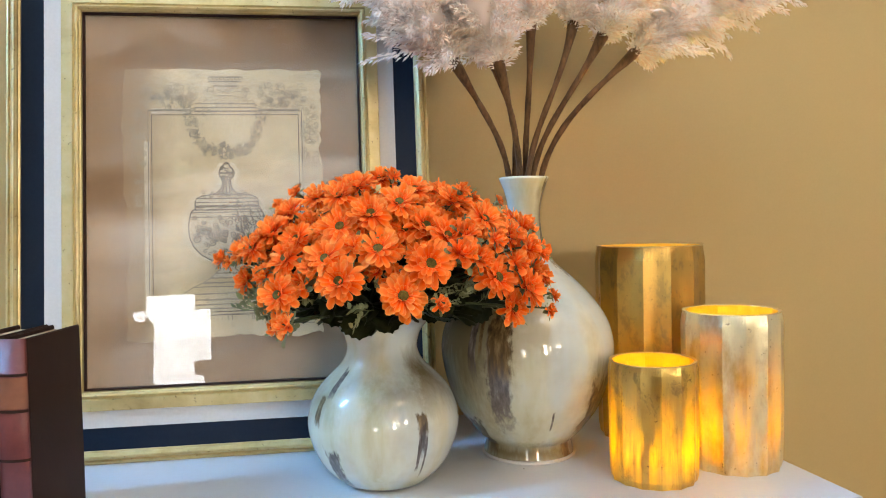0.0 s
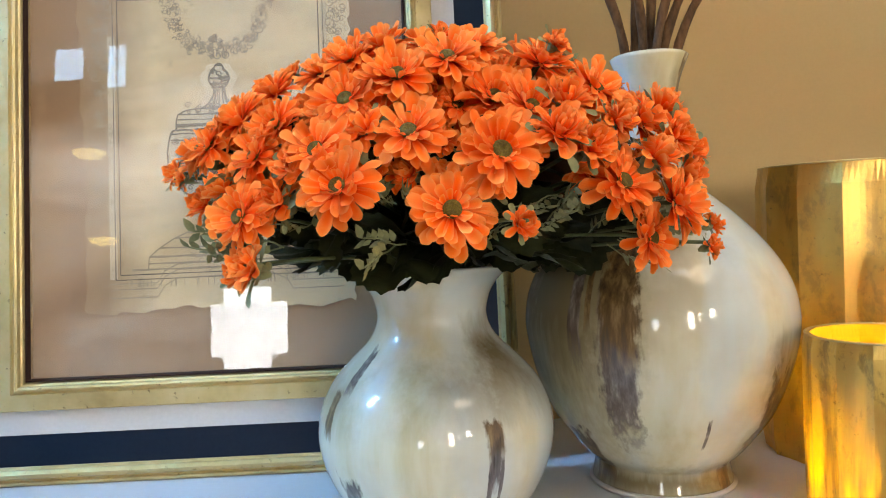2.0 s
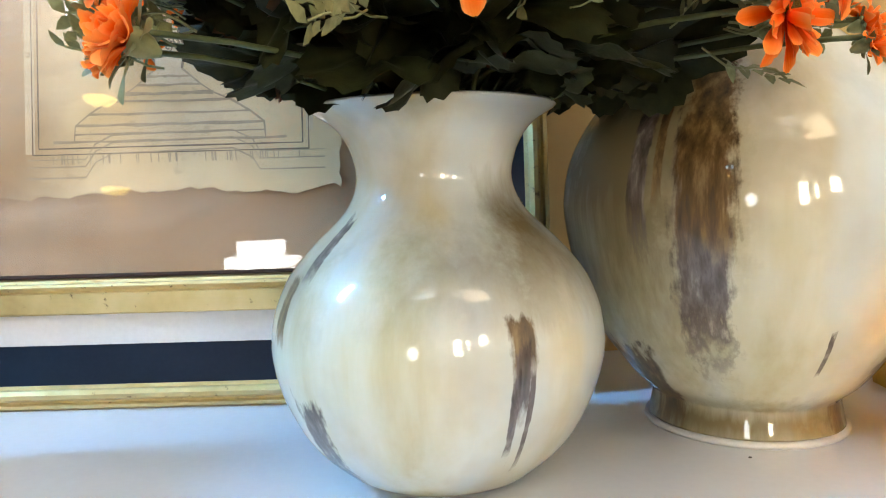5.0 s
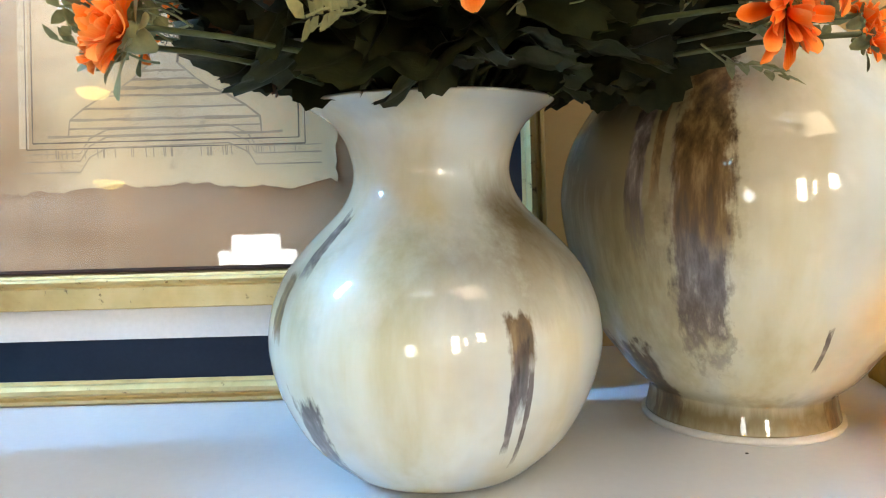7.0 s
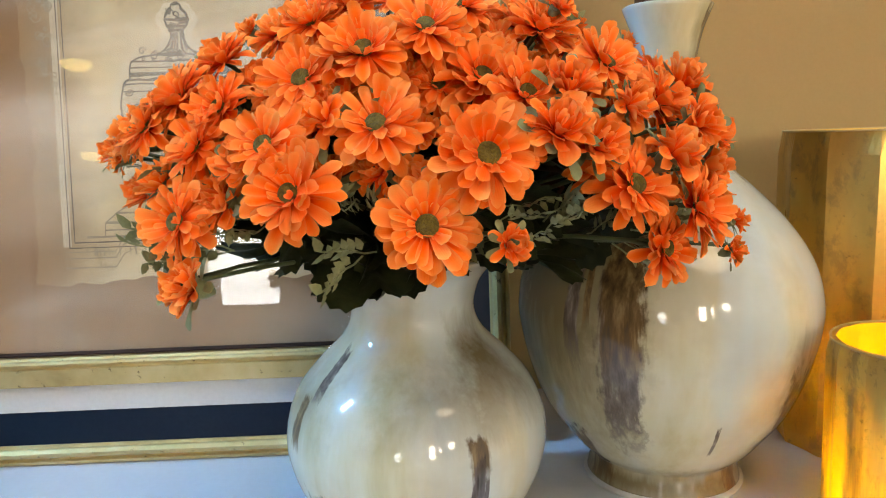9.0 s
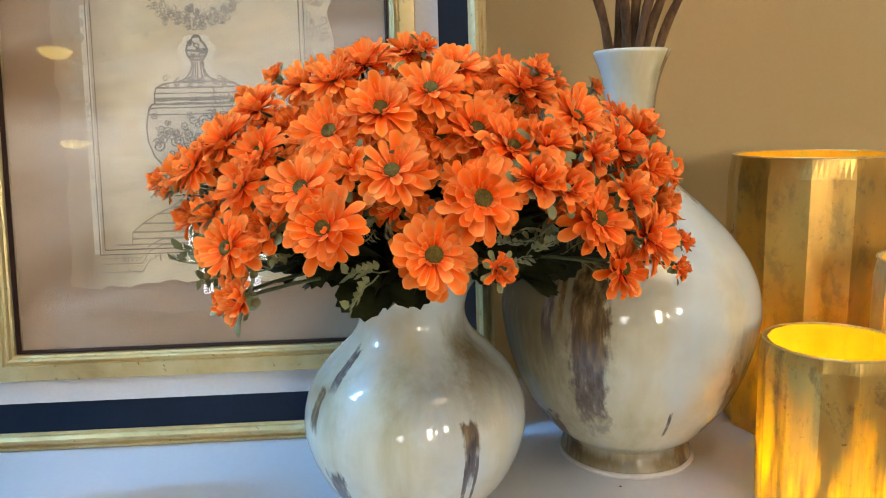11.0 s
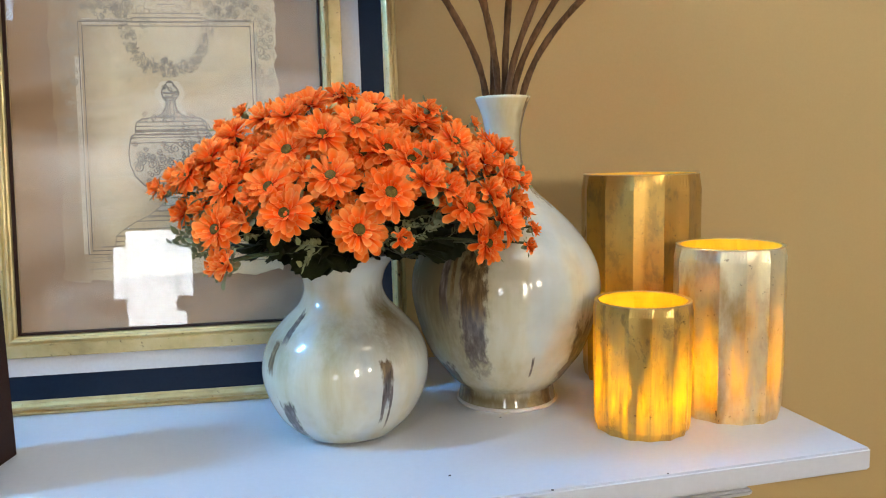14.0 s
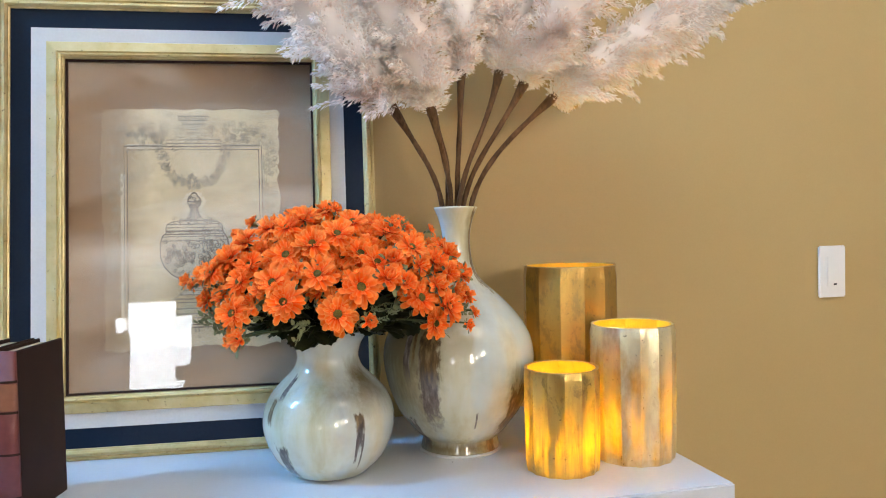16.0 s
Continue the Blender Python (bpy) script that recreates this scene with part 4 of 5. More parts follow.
# ---- books ----
def book(x, y, turn, w, d, h, cover, spine, label, bands):
    """Spine towards -y; the board on the +x side faces the vases."""
    b = thing("book", label, "book", pose(x, y, TOP, 0, 0, turn), "old books on the mantelpiece")
    part("page_block", box(-w + 0.004, -0.004, 0.006, d - 0.005, 0.004, h - 0.005), M_PAGES, b)
    part("board", box(-0.0035, 0.0, 0.004, d, 0.0, h, 0.001), cover, b)
    part("board", box(-w, -w + 0.0035, 0.004, d, 0.0, h, 0.001), cover, b)
    bm = bmesh.new()
    n = 8
    outer = [(-w / 2 + w / 2 * math.cos(math.pi * k / n), 0.004 - 0.007 * math.sin(math.pi * k / n)) for k in range(n + 1)]
    lo = [bm.verts.new((px, py, 0.0)) for px, py in outer]
    hi = [bm.verts.new((px, py, h)) for px, py in outer]
    for k in range(n):
        bm.faces.new((lo[k + 1], lo[k], hi[k], hi[k + 1]))
    bm.faces.new(lo)
    bm.faces.new(hi[::-1])
    bm.faces.new((lo[0], lo[n], hi[n], hi[0]))
    part("spine", bm, spine, b, "rounded leather spine", True)
    for z0, z1, m in bands:
        bm = bmesh.new()
        lo = [bm.verts.new((-w / 2 + (px + w / 2) * 1.01, py - 0.0012, z0)) for px, py in outer]
        hi = [bm.verts.new((-w / 2 + (px + w / 2) * 1.01, py - 0.0012, z1)) for px, py in outer]
        for k in range(n):
            bm.faces.new((lo[k + 1], lo[k], hi[k], hi[k + 1]))
        part("spine_label" if m is M_LABEL else "raised_band", bm, m, b, smooth=True)
    return b


book(-0.266, 0.868, -13.0, 0.034, 0.119, 0.2165, M_COVER, M_SPINE, "old dark brown book with a red leather spine, standing upright", [(0.142, 0.176, M_LABEL), (0.138, 0.141, M_COVER), (0.177, 0.180, M_COVER), (0.085, 0.088, M_COVER), (0.03, 0.033, M_COVER)])
book(-0.303, 0.872, -13.0, 0.038, 0.122, 0.2175, M_COVER, M_COVER, "old dark brown clothbound book, standing upright", [(0.15, 0.17, M_LABEL), (0.05, 0.053, M_SPINE)])


# ---- flowers ----
def petal(bm, length, width, lift, curl, az, z0=0.0, r0=0.0, twist=0.0, nl=6, nw=4, cup=0.9):
    """A rounded, cupped petal from the centre outwards, at azimuth az, with u along and v across."""
    uv = bm.loops.layers.uv.verify()
    phase = az * 37.0
    marks = (0.0, 0.25, 0.5, 0.72, 0.87, 0.95, 1.0)
    shape = (0.34, 0.58, 0.84, 1.0, 0.96, 0.74, 0.34)
    rows = []
    for i in range(nl + 1):
        t = marks[i]
        w = width * shape[i]
        ang = lift + curl * t
        u = r0 + length * t * math.cos(ang)
        h = z0 + length * t * math.sin(ang)
        row = []
        for j in range(nw + 1):
            e = 2 * j / nw - 1
            v = e * 0.5 * w
            hh = h + cup * 0.16 * w * e * e + twist * v + 0.10 * w * math.sin(6.0 * t + phase + 2.2 * e)
            uu = u - (0.025 * length * e * e if i >= nl - 1 else 0.0) - (0.014 * length if i == nl and abs(e) < 0.1 else 0.0)
            vert = bm.verts.new((uu * math.cos(az) - v * math.sin(az), uu * math.sin(az) + v * math.cos(az), hh))
            row.append((vert, (t, j / nw)))
        rows.append(row)
    for a, b in zip(rows, rows[1:]):
        for j in range(nw):
            quad = (a[j], a[j + 1], b[j + 1], b[j])
            face = bm.faces.new([q[0] for q in quad])
            for loop, q in zip(face.loops, quad):
                loop[uv].uv = q[1]


def daisy_mesh(seed, open_=1.0):
    rnd = random.Random(seed)
    bm = bmesh.new()
    for n, ln, wd, lift, z0 in ((19, 0.0258, 0.0084, -0.20, 0.000), (17, 0.0238, 0.0080, 0.16, 0.0020), (14, 0.0188, 0.0070, 0.50, 0.0032), (11, 0.0100, 0.0042, 0.70, 0.0034)):
        off = rnd.uniform(0, 6.28)
        for k in range(n):
            petal(bm, ln * rnd.uniform(0.78, 1.10), wd * rnd.uniform(0.82, 1.18), lift + (1 - open_) * 0.8 + rnd.uniform(-0.18, 0.22), rnd.uniform(-0.45, 0.40), off + 2 * math.pi * k / n + rnd.uniform(-0.12, 0.12), z0, 0.003, rnd.uniform(-0.28, 0.28), cup=rnd.uniform(0.5, 1.9))
    return link_mesh("petals", bm, M_PETAL, True)


def ruffle_mesh(seed):
    rnd = random.Random(seed)
    bm = bmesh.new()
    for n, ln, wd, lift in ((10, 0.0150, 0.0070, 0.58), (10, 0.0152, 0.0066, 0.88), (9, 0.0145, 0.0060, 1.10), (8, 0.0130, 0.0050, 1.36)):
        off = rnd.uniform(0, 6.28)
        for k in range(n):
            petal(bm, ln * rnd.uniform(0.78, 1.1), wd * rnd.uniform(0.85, 1.2), lift + rnd.uniform(-0.22, 0.22), rnd.uniform(-0.7, 0.5), off + 2 * math.pi * k / n + rnd.uniform(-0.25, 0.25), 0, 0.0015, rnd.uniform(-0.6, 0.6), cup=rnd.uniform(0.5, 2.2))
    return link_mesh("petals", bm, M_PETAL, True)


def disc_mesh():
    bm, rings = lathe([(0.0055, 0.0015), (0.0058, 0.0036), (0.0048, 0.0050), (0.0026, 0.0050), (0.0008, 0.0040)], 18)
    bm.faces.new(rings[-1])
    return link_mesh("flower_disc", bm, M_DISC, True)


def calyx_mesh(seed):
    rnd = random.Random(seed)
    bm, rings = lathe([(0.0015, -0.010), (0.0040, -0.006), (0.0052, -0.001), (0.0042, 0.002)], 10)
    for k in range(7):
        petal(bm, 0.0150 * rnd.uniform(0.8, 1.25), 0.0052, rnd.uniform(0.0, 0.75), -0.2, 2 * math.pi * k / 7 + rnd.uniform(-0.2, 0.2), -0.002, 0.003, 0, 6, 2)
    return link_mesh("calyx", bm, M_SPRIG, True)


def lobed_leaf_mesh(seed, material, size=0.062):
    """A broad leaf with five rounded, toothed lobes, lying along +x and bent down at the tip."""
    rnd = random.Random(seed)
    bm = bmesh.new()
    droop, n = rnd.uniform(0.05, 0.35), 44
    root = bm.verts.new((0, 0, 0))
    rows = []
    for s in (0.3, 0.6, 0.85, 1.0):
        row = []
        for i in range(n + 1):
            th = (i / n - 0.5) * 4.3
            lobe = abs(math.cos(2.15 * th)) ** 0.55
            edge = size * (0.50 + 0.46 * math.cos(th * 0.62)) * (0.66 + 0.34 * lobe)
            r = s * edge * (1 + (0.035 if i % 2 else -0.03) * (s == 1.0) + 0.03 * math.sin(5 * th + seed))
            x, y = r * math.cos(th), r * math.sin(th) * 0.86
            z = -droop * x * abs(x) / size + 0.05 * size * s * math.cos(8.6 * th) + 0.10 * abs(y) + 0.025 * size * math.sin(7 * s + 2 * th + seed)
            row.append(bm.verts.new((x, y, z)))
        rows.append(row)
    for i in range(n):
        bm.faces.new((root, rows[0][i], rows[0][i + 1]))
        for a, b in zip(rows, rows[1:]):
            bm.faces.new((a[i], b[i], b[i + 1], a[i + 1]))
    tube([(-0.03, 0, -0.004), (0, 0, 0)], 0.0012, 5, bm)
    return link_mesh("leaf", bm, material, True)


def sprig_mesh(seed):
    rnd = random.Random(seed)
    bm = bmesh.new()
    L = 0.06
    pts = [(L * i / 6, 0.004 * math.sin(i), 0.003 * math.cos(i * 1.3)) for i in range(7)]
    tube(pts, 0.0009, 5, bm)
    for k in range(11):
        t = 0.25 + 0.75 * k / 10
        x = L * t
        ln, wd = 0.017 * rnd.uniform(0.7, 1.15), 0.0074 * rnd.uniform(0.8, 1.2)
        side = 1 if k % 2 else -1
        ax = Vector((math.cos(0.8), side * math.sin(0.8), rnd.uniform(-0.5, 0.5))).normalized()
        sd = ax.cross(Vector((0, 0, 1))).normalized()
        o = Vector((x, 0, 0))
        vs = [bm.verts.new(o + ax * ln * a + sd * wd * b + Vector((0, 0, -0.004 * a * a))) for a, b in ((0, 0), (0.35, -0.5), (0.7, -0.38), (1.0, 0), (0.7, 0.38), (0.35, 0.5))]
        bm.faces.new(vs)
    return link_mesh("sprig", bm, M_SPRIG, False)


def aim(p, direction, spin=0.0, scale=1.0):
    q = Vector(direction).to_track_quat("Z", "Y").to_matrix().to_4x4()
    return Matrix.Translation(p) @ q @ Matrix.Rotation(spin, 4, "Z") @ Matrix.Scale(scale, 4)


def aim_x(p, direction, spin=0.0, scale=1.0):
    q = Vector(direction).to_track_quat("X", "Z").to_matrix().to_4x4()
    return Matrix.Translation(p) @ q @ Matrix.Rotation(spin, 4, "X") @ Matrix.Scale(scale, 4)


def bouquet():
    rnd = random.Random(21)
    root = thing("flower_bouquet", "full bouquet of orange silk daisies with green leaves in a vase", "flowers", Matrix.Translation((SV[0], SV[1], TOP + 0.19)))
    inv = root.matrix_world.inverted()
    C, E = Vector((0.142, 0.92, 1.466)), Vector((0.203, 0.158, 0.160))
    neck = Vector((SV[0], SV[1], TOP + 0.185))
    daisies = [daisy_mesh(k, o) for k, o in ((1, 1.0), (2, 1.0), (3, 0.9), (4, 0.8), (5, 0.65), (6, 0.95))]
    ruffles = [ruffle_mesh(k) for k in (11, 12, 13, 14)]
    disc = disc_mesh()
    calyx = [calyx_mesh(k) for k in (1, 2)]
    placed = []

    def put(name, me, m, parent, label=""):
        ob = new(name, me)
        ob.parent = parent
        if name == "leaf":
            # leaves ride on the rim of the vase and hang lower only on the far shoulder
            floor_z = TOP + 0.212 + (rnd.uniform(-0.018, 0.016) if m.translation.x > SV[0] + 0.08 else rnd.uniform(-0.012, 0.018))
            low = min((m @ v.co).z for v in me.vertices)
            m = Matrix.Translation((0, 0, max(0.0, floor_z - low))) @ m
        ob.matrix_basis = (inv @ m) if parent is root else m
        if label:
            tagged(ob, label)
        return ob

    def spot(az, el, k=1.0):
        a, e = radians(az), radians(el)
        d = Vector((math.cos(a) * math.cos(e), math.sin(a) * math.cos(e), math.sin(e)))
        return C + Vector(d[i] * E[i] for i in range(3)) * k

    def stem(p, nrm):
        base = neck + Vector((rnd.uniform(-0.03, 0.03), rnd.uniform(-0.03, 0.03), -0.02))
        a = p - nrm * 0.004
        me = link_mesh("stem", tube(bezier(base, base + Vector((0, 0, 0.075)), a - nrm * 0.03 + Vector((0, 0, 0.012)), a, 7), 0.0014, 5), M_STALK, True)
        put("stem", me, Matrix.Identity(4) @ Matrix.Translation((0, 0, 0)), root).matrix_basis = inv

    def facing(p, wild):
        d = (p - Vector((0.142, 0.955, 1.425))).normalized() + Vector((0, -0.16, 0))
        return (d + Vector([rnd.uniform(-wild, wild) for _ in range(3)])).normalized()

    def flower(p, size, wild=0.12):
        nrm = facing(p, wild)
        f = put("flower", rnd.choice(daisies), aim(p - nrm * 0.006, nrm, rnd.uniform(0, 6.28), size), root)
        put("flower_disc", disc, Matrix.Translation((0, 0, 0.0018)), f, "olive green flower centre")
        placed.append(p)
        stem(p, nrm)

    def small(p, size, wild=0.3):
        nrm = facing(p, wild)
        f = put("small_flower", rnd.choice(ruffles), aim(p - nrm * 0.012, nrm, rnd.uniform(0, 6.28), size), root)
        put("calyx", rnd.choice(calyx), Matrix.Identity(4), f, "grey-green sepals")
        placed.append(p)
        stem(p, nrm)
    for x, y, z, s in FRONT_HEADS + UPPER_HEADS:
        flower(Vector((x, y, z)), s / 100)
    for x, y, z, s in SMALL_HEADS:
        small(Vector((x, y, z)), s / 98)
    for x, y, z, s in BUDS:
        small(Vector((x, y, z)), s / 112)
    # the rest of the heap, towards the wall and in the gaps
    tries = 0
    while len(placed) < 240 and tries < 6000:
        tries += 1
        az, el = rnd.uniform(-180, 180), math.degrees(math.asin(rnd.uniform(0.05, 1.0)))
        front = -165 < az < -20
        p = spot(az, el, rnd.uniform(0.82, 0.92) if front else 0.98)
        if p.z < 1.490:
            continue
        if front and (el < 18 or (-84 < az < -58 and el < 34)):
            continue
        if min((p - q).length for q in placed) < (0.0235 if front else 0.031):
            continue
        if rnd.random() < 0.7:
            small(p, rnd.uniform(0.85, 1.15))
        else:
            flower(p, rnd.uniform(0.65, 0.85))
    # foliage
    leaves = [lobed_leaf_mesh(k, M_LEAF) for k in (1, 2, 3)] + [lobed_leaf_mesh(7, M_LEAF_BROWN)]
    sprigs = [sprig_mesh(k) for k in (1, 2, 3)]
    for k in range(30):
        az = 2 * math.pi * k / 30 + rnd.uniform(-0.12, 0.12)
        out = Vector((math.cos(az), math.sin(az), rnd.uniform(0.25, 0.60)))
        p = neck + Vector((math.cos(az) * 0.045, math.sin(az) * 0.045, rnd.uniform(0.044, 0.066)))
        put("leaf", leaves[3] if k % 6 == 1 else leaves[k % 3], aim_x(p, out, rnd.uniform(-0.5, 0.5), rnd.uniform(0.62, 0.85)), root)
    # dark collar of leaves over the mouth of the vase
    for k in range(75):
        az, r = rnd.uniform(0, 6.283), 0.125 * math.sqrt(rnd.uniform(0.05, 1.0))
        out = Vector((math.cos(az), math.sin(az), rnd.uniform(-0.05, 0.45)))
        p = neck + Vector((math.cos(az) * r * 0.85, math.sin(az) * r * 0.8, 0.046 + 0.22 * r + rnd.uniform(0.0, 0.030)))
        put("leaf", leaves[3] if k % 5 == 1 else leaves[k % 3], aim_x(p, out, rnd.uniform(-0.9, 0.9), rnd.uniform(0.75, 1.15)), root)
    # broad leaves hanging on edge under the heads
    for k in range(80):
        az = rnd.uniform(-3.4, 0.3) if k < 58 else rnd.uniform(0.3, 2.9)
        r = rnd.uniform(0.045, 0.105)
        o = Vector((math.cos(az), math.sin(az), 0))
        tan = Vector((-o.y, o.x, 0)) * rnd.choice((-1, 1))
        p = neck + Vector((o.x * r * 1.15, o.y * r * 0.85, 0.052 + 0.22 * r + rnd.uniform(0.0, 0.035)))
        put("leaf", leaves[3] if k % 4 == 1 else leaves[k % 3], aim_x(p, (tan * 0.7 + o * 0.45 + Vector((0, 0, rnd.uniform(-0.25, 0.5)))).normalized(), rnd.uniform(0.9, 2.0) * rnd.choice((-1, 1)), rnd.uniform(0.7, 1.0)), root)
    for k in range(170):
        az, el, kk = rnd.uniform(0, 6.28), rnd.uniform(-0.12, 1.3), rnd.uniform(0.25, 0.52)
        d = Vector((math.cos(az) * math.cos(el), math.sin(az) * math.cos(el), math.sin(el)))
        p = C + Vector(d[i] * E[i] * kk for i in range(3))
        out = (d + Vector([rnd.uniform(-0.7, 0.7) for _ in range(3)])).normalized()
        put("leaf", leaves[k % 3], aim_x(p, out, rnd.uniform(0, 6.28), rnd.uniform(0.6, 0.95)), root)
    # leaves under the heads over the shoulder of the large vase
    for k in range(64):
        az = rnd.uniform(-1.0, 0.9) if k < 52 else rnd.uniform(-2.9, -2.0)
        r = rnd.uniform(0.07, 0.135)
        o = Vector((math.cos(az), math.sin(az), 0))
        p = neck + Vector((o.x * r, o.y * r * 0.9, (0.022 if k < 52 else 0.060) + 0.10 * r + rnd.uniform(0.0, 0.055)))
        put("leaf", leaves[3] if k % 9 == 1 else leaves[k % 3], aim_x(p, (o * 0.6 + Vector((rnd.uniform(-0.7, 0.7), rnd.uniform(-0.7, 0.7), rnd.uniform(-0.5, 0.4)))).normalized(), rnd.uniform(0, 6.28), rnd.uniform(0.6, 0.95)), root)
    for k in range(44):
        az, el, kk = rnd.uniform(-3.3, 0.1), rnd.uniform(0.05, 1.2), rnd.uniform(0.60, 0.78)
        d = Vector((math.cos(az) * math.cos(el), math.sin(az) * math.cos(el), math.sin(el)))
        p = C + Vector(d[i] * E[i] * kk for i in range(3))
        put("sprig", sprigs[k % 3], aim_x(p, (d + Vector([rnd.uniform(-0.35, 0.35) for _ in range(3)])).normalized(), rnd.uniform(0, 6.28), rnd.uniform(0.45, 0.7)), root)
    # sprigs hanging under the lowest heads
    for k in range(24):
        az, el, kk = rnd.uniform(-3.0, -0.2), rnd.uniform(-0.02, 0.34), rnd.uniform(0.60, 0.76)
        d = Vector((math.cos(az) * math.cos(el), math.sin(az) * math.cos(el), math.sin(el)))
        p = C + Vector(d[i] * E[i] * kk for i in range(3))
        put("sprig", sprigs[k % 3], aim_x(p, (d + Vector([rnd.uniform(-0.5, 0.5) for _ in range(3)])).normalized(), rnd.uniform(0, 6.28), rnd.uniform(0.45, 0.7)), root)
    # pale sprigs carrying the outermost buds
    for k in range(24):
        az, el = (rnd.uniform(-3.15, -2.3), rnd.uniform(0.02, 0.38)) if k < 20 else (rnd.uniform(-0.9, -0.3), rnd.uniform(0.0, 0.12))
        d = Vector((math.cos(az) * math.cos(el), math.sin(az) * math.cos(el), math.sin(el)))
        p = C + Vector(d[i] * E[i] * 0.74 for i in range(3))
        put("sprig", sprigs[k % 3], aim_x(p, (d + Vector([rnd.uniform(-0.2, 0.2) for _ in range(3)])).normalized(), rnd.uniform(0, 6.28), rnd.uniform(0.5, 0.8)), root)
    return root


# heads of the bouquet: place and size in hundredths
FRONT_HEADS = [(0.061, 0.782, 1.511, 100), (0.127, 0.766, 1.494, 102), (0.105, 0.794, 1.544, 98), (0.157, 0.763, 1.527, 106), (0.240, 0.792, 1.508, 100), (-0.003, 0.818, 1.496, 92), (0.048, 0.799, 1.535, 92), (0.101, 0.815, 1.583, 95), (0.164, 0.819, 1.568, 98), (0.183, 0.792, 1.557, 88), (0.274, 0.845, 1.553, 92), (0.237, 0.832, 1.574, 98), (0.067, 0.823, 1.569, 96), (-0.008, 0.870, 1.565, 90), (0.280, 0.800, 1.494, 92), (0.262, 0.803, 1.471, 88), (0.006, 0.833, 1.536, 86), (-0.030, 0.872, 1.548, 80), (0.019, 0.841, 1.557, 78)]
UPPER_HEADS = [(0.134, 0.821, 1.595, 92), (0.093, 0.883, 1.618, 85), (0.048, 0.915, 1.606, 80), (0.128, 0.925, 1.630, 85), (0.202, 0.890, 1.606, 85), (0.242, 0.920, 1.606, 78), (0.160, 0.862, 1.612, 84), (0.298, 0.905, 1.572, 74), (0.013, 0.895, 1.588, 78), (0.205, 0.850, 1.598, 86), (0.071, 0.868, 1.606, 82), (0.090, 0.940, 1.624, 80)]
SMALL_HEADS = [(0.194, 0.763, 1.542, 122), (0.218, 0.779, 1.533, 120), (0.204, 0.784, 1.564, 110), (0.017, 0.815, 1.507, 128), (0.267, 0.793, 1.528, 118), (0.083, 0.815, 1.560, 112), (0.298, 0.860, 1.569, 122), (0.074, 0.800, 1.551, 105), (0.178, 0.782, 1.540, 82), (0.138, 0.778, 1.514, 84), (0.305, 0.830, 1.512, 112), (0.320, 0.860, 1.534, 105), (-0.046, 0.895, 1.546, 120), (0.000, 0.799, 1.466, 112), (-0.022, 0.850, 1.520, 105), (0.030, 0.805, 1.530, 100), (0.250, 0.810, 1.552, 105), (0.290, 0.815, 1.540, 110)]
BUDS = [(0.169, 0.750, 1.486, 84), (-0.074, 0.929, 1.535, 88), (0.322, 0.830, 1.466, 74), (0.339, 0.860, 1.480, 74), (0.295, 0.942, 1.601, 72), (0.219, 0.843, 1.612, 86), (0.018, 0.954, 1.617, 84), (0.001, 0.925, 1.602, 84), (-0.012, 0.812, 1.462, 78), (-0.066, 0.912, 1.528, 74), (0.242, 0.935, 1.620, 78), (0.316, 0.880, 1.548, 82), (0.143, 0.900, 1.636, 80)]
bouquet()


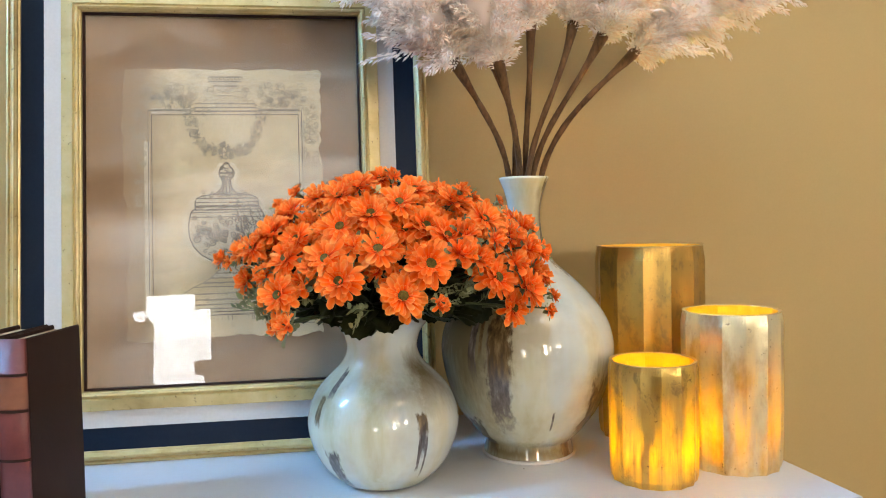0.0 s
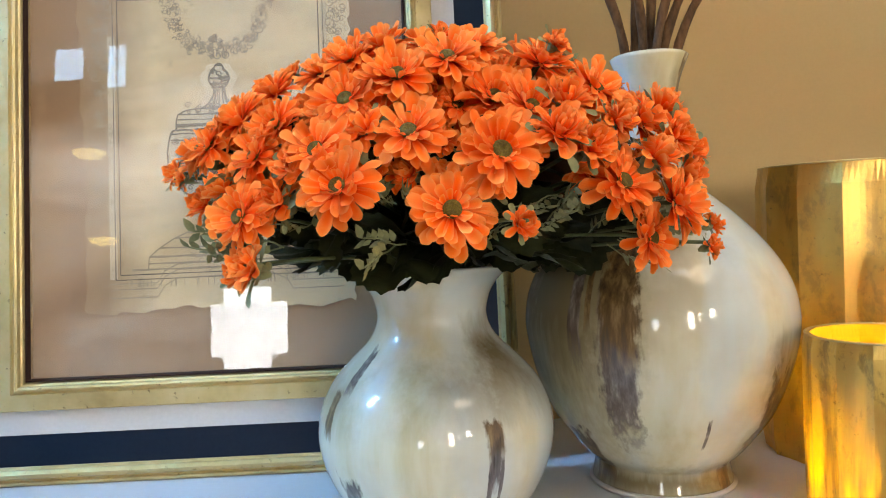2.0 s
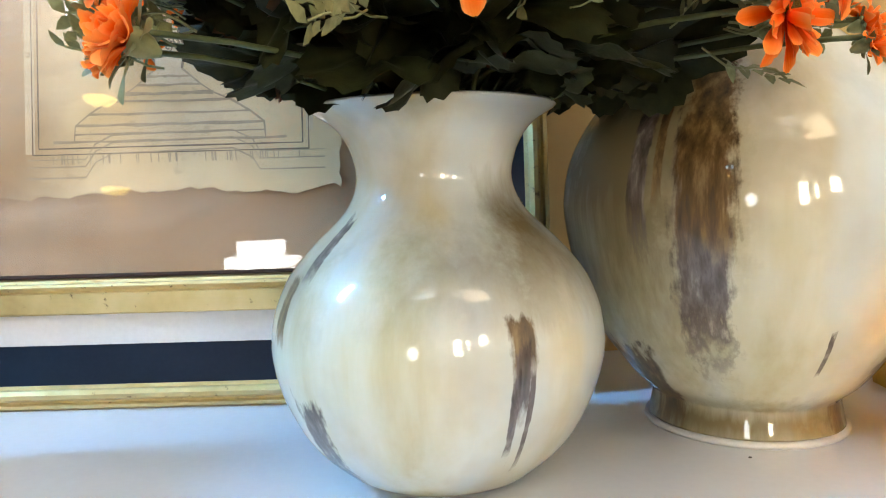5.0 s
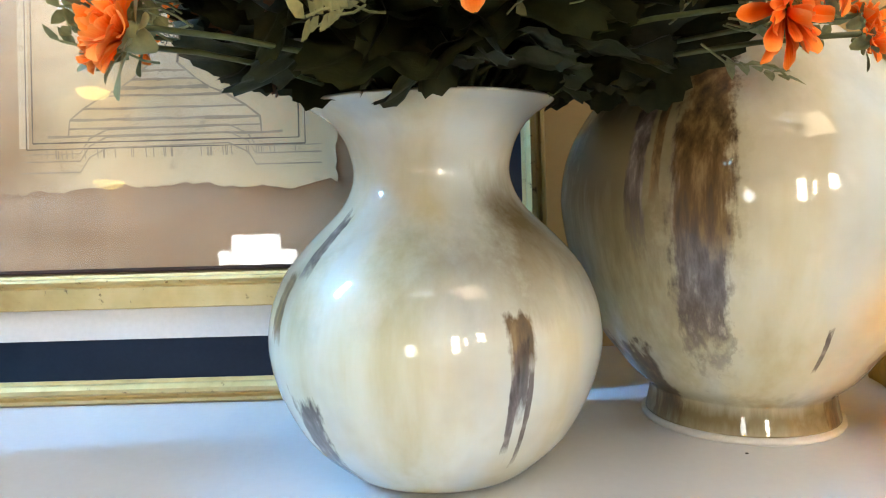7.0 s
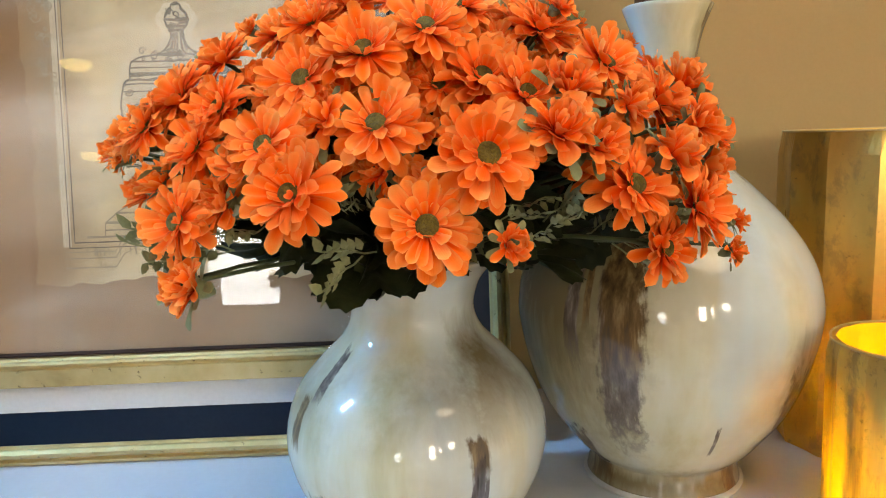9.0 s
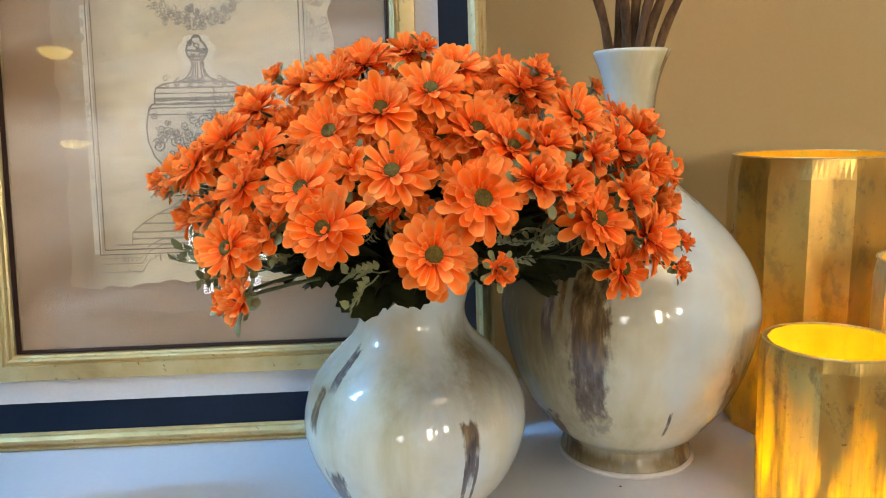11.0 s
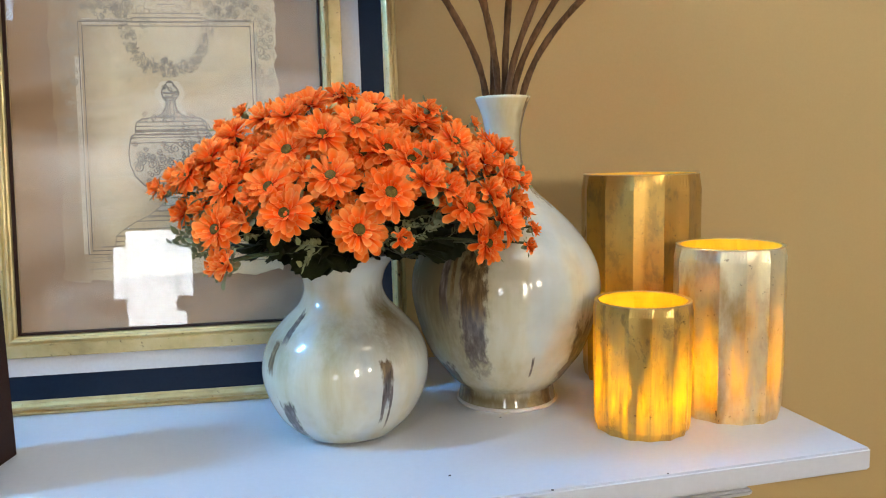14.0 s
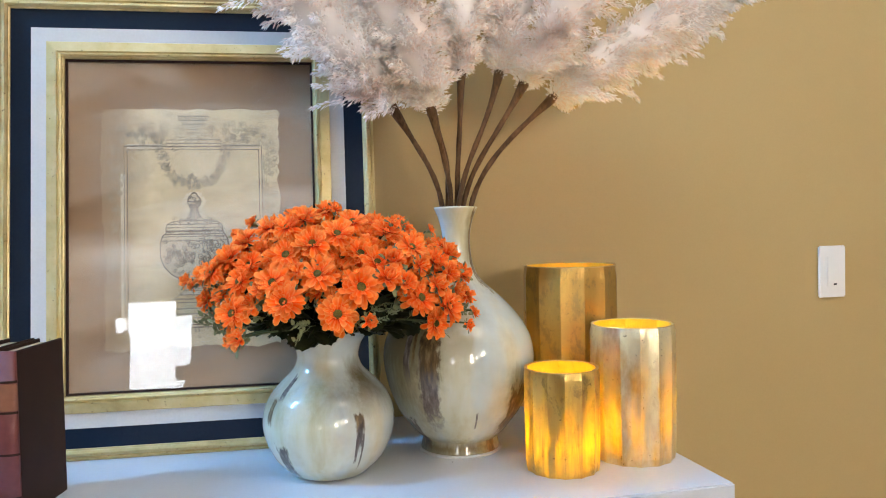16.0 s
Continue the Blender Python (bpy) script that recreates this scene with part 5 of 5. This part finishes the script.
# ---- pampas plumes ----
def pampas(root_xy, tip, lean, length, width, seed):
    """A reed from the vase mouth to tip, where the plume starts and runs on along lean."""
    rnd = random.Random(seed)
    tip, lean = Vector(tip), Vector(lean).normalized()
    base = Vector((BV[0] + root_xy[0], BV[1] + root_xy[1], TOP + 0.33))
    g = thing("pampas_stem", "dried pale pink pampas plume on a brown reed", "dried grass", Matrix.Translation(base), "pampas plumes in the large vase")
    inv = Matrix.Translation(-base)
    out = (tip - base)
    pts = bezier(base, base + Vector((out.x * 0.02, out.y * 0.1, out.z * 0.48)), tip - (lean * 0.7 + out.normalized() * 0.3) * 0.13, tip, 16)
    rad = [0.0042 + 0.0004 * math.sin(i * 1.7 + seed) + 0.0046 * max(0.0, (i / 16 - 0.80) / 0.20) ** 1.5 for i in range(len(pts))]
    bm = tube(pts, rad, 9)
    bm.transform(inv)
    part("reed", bm, M_STEM, g, "brown mottled reed", True)
    # plume
    sag = Vector((lean.x * 0.5, lean.y * 0.5, -0.15))
    axis = bezier(tip - lean * 0.01, tip + lean * length * 0.35, tip + lean * length * 0.7 + sag * 0.02, tip + lean * length + sag * 0.08, 40)
    verts, faces = [], []
    # woolly core, one smooth skin
    for i, q in enumerate(axis):
        d = (axis[min(i + 1, 40)] - axis[max(i - 1, 0)]).normalized()
        u = Vector((0, 0, 1)).cross(d).normalized()
        w = d.cross(u)
        env = width * 0.43 * math.sin(math.pi * i / 40) ** 0.9
        for a in range(16):
            c, e = math.cos(a * math.pi / 8), math.sin(a * math.pi / 8)
            verts.append(q + (u * c + w * e) * env * (1 + 0.35 * noise.noise((2 * c, 2 * e + seed, i * 0.3))))
        if i:
            b = 16 * i
            faces.extend((b - 16 + a, b - 16 + (a + 1) % 16, b + (a + 1) % 16, b + a) for a in range(16))
    core = len(faces)
    n = 400
    for k in range(n):
        t = (k + rnd.random()) / n
        i = min(int(t * 40), 39)
        p = axis[i].lerp(axis[i + 1], t * 40 - i)
        d = (axis[i + 1] - axis[i]).normalized()
        u = d.orthogonal().normalized()
        u.rotate(Matrix.Rotation(rnd.uniform(0, 6.283), 3, d))
        env = width * (0.52 + 0.48 * math.sin(math.pi * min(0.15 + t * 0.85, 1.0)) ** 0.8)
        ln = env * rnd.uniform(0.55, 1.02)
        br = (d * rnd.uniform(0.55, 1.2) + u * rnd.uniform(0.45, 0.95)).normalized()
        bend = Vector((rnd.gauss(0, 0.25), rnd.gauss(0, 0.25), -0.22 + rnd.gauss(0, 0.15)))
        m = 150
        for j in range(m):
            s = (j + 0.5) / m
            w = Vector((rnd.gauss(0, 1), rnd.gauss(0, 1), rnd.gauss(0, 1))).normalized()
            # a tuft: full in the middle, drawn out to a soft point
            thick = 0.0098 * math.sin(math.pi * min(0.18 + 0.80 * s, 1.0)) ** 0.7
            q = p + br * ln * s + bend * ln * s * s + w * thick * rnd.random() ** 0.5
            fd = (br + bend * s * 1.6 + w * 0.6).normalized()
            sd = fd.cross(Vector((rnd.gauss(0, 1), rnd.gauss(0, 1), rnd.gauss(0, 1)))).normalized() * rnd.uniform(0.0008, 0.0017)
            fl = rnd.uniform(0.006, 0.011)
            b = len(verts)
            tip_q = q + fd * fl + Vector((0, 0, -0.002))
            mid = q + fd * fl * 0.5
            verts.extend((q - sd * 0.5, q + sd * 0.5, mid + sd, mid - sd, tip_q))
            faces.append((b, b + 1, b + 2, b + 3))
            faces.append((b + 3, b + 2, b + 4))
    me = bpy.data.meshes.new("plume")
    me.from_pydata([v - base for v in verts], [], faces)
    me.materials.append(M_PLUME)
    for f in me.polygons[:core]:
        f.use_smooth = True
    ob = new("plume", me)
    ob.parent = g
    tagged(ob, "fluffy pale pink plume")
    return g


pampas((-0.017, 0.004), (0.238, 0.985, 1.790), (-0.52, -0.10, 0.66), 0.32, 0.096, 1)
pampas((-0.009, -0.010), (0.298, 0.970, 1.786), (-0.30, -0.12, 0.90), 0.40, 0.096, 2)
pampas((-0.013, 0.008), (0.300, 1.010, 1.800), (-0.45, 0.10, 0.85), 0.42, 0.080, 3)
pampas((0.004, 0.010), (0.356, 1.000, 1.850), (0.02, 0.00, 1.00), 0.38, 0.072, 4)
pampas((-0.002, -0.010), (0.424, 1.010, 1.852), (0.22, 0.02, 0.95), 0.40, 0.080, 5)
pampas((0.007, 0.002), (0.458, 0.985, 1.830), (0.48, -0.10, 0.85), 0.42, 0.088, 6)
pampas((0.018, 0.002), (0.515, 0.995, 1.812), (0.74, -0.05, 0.52), 0.34, 0.085, 7)
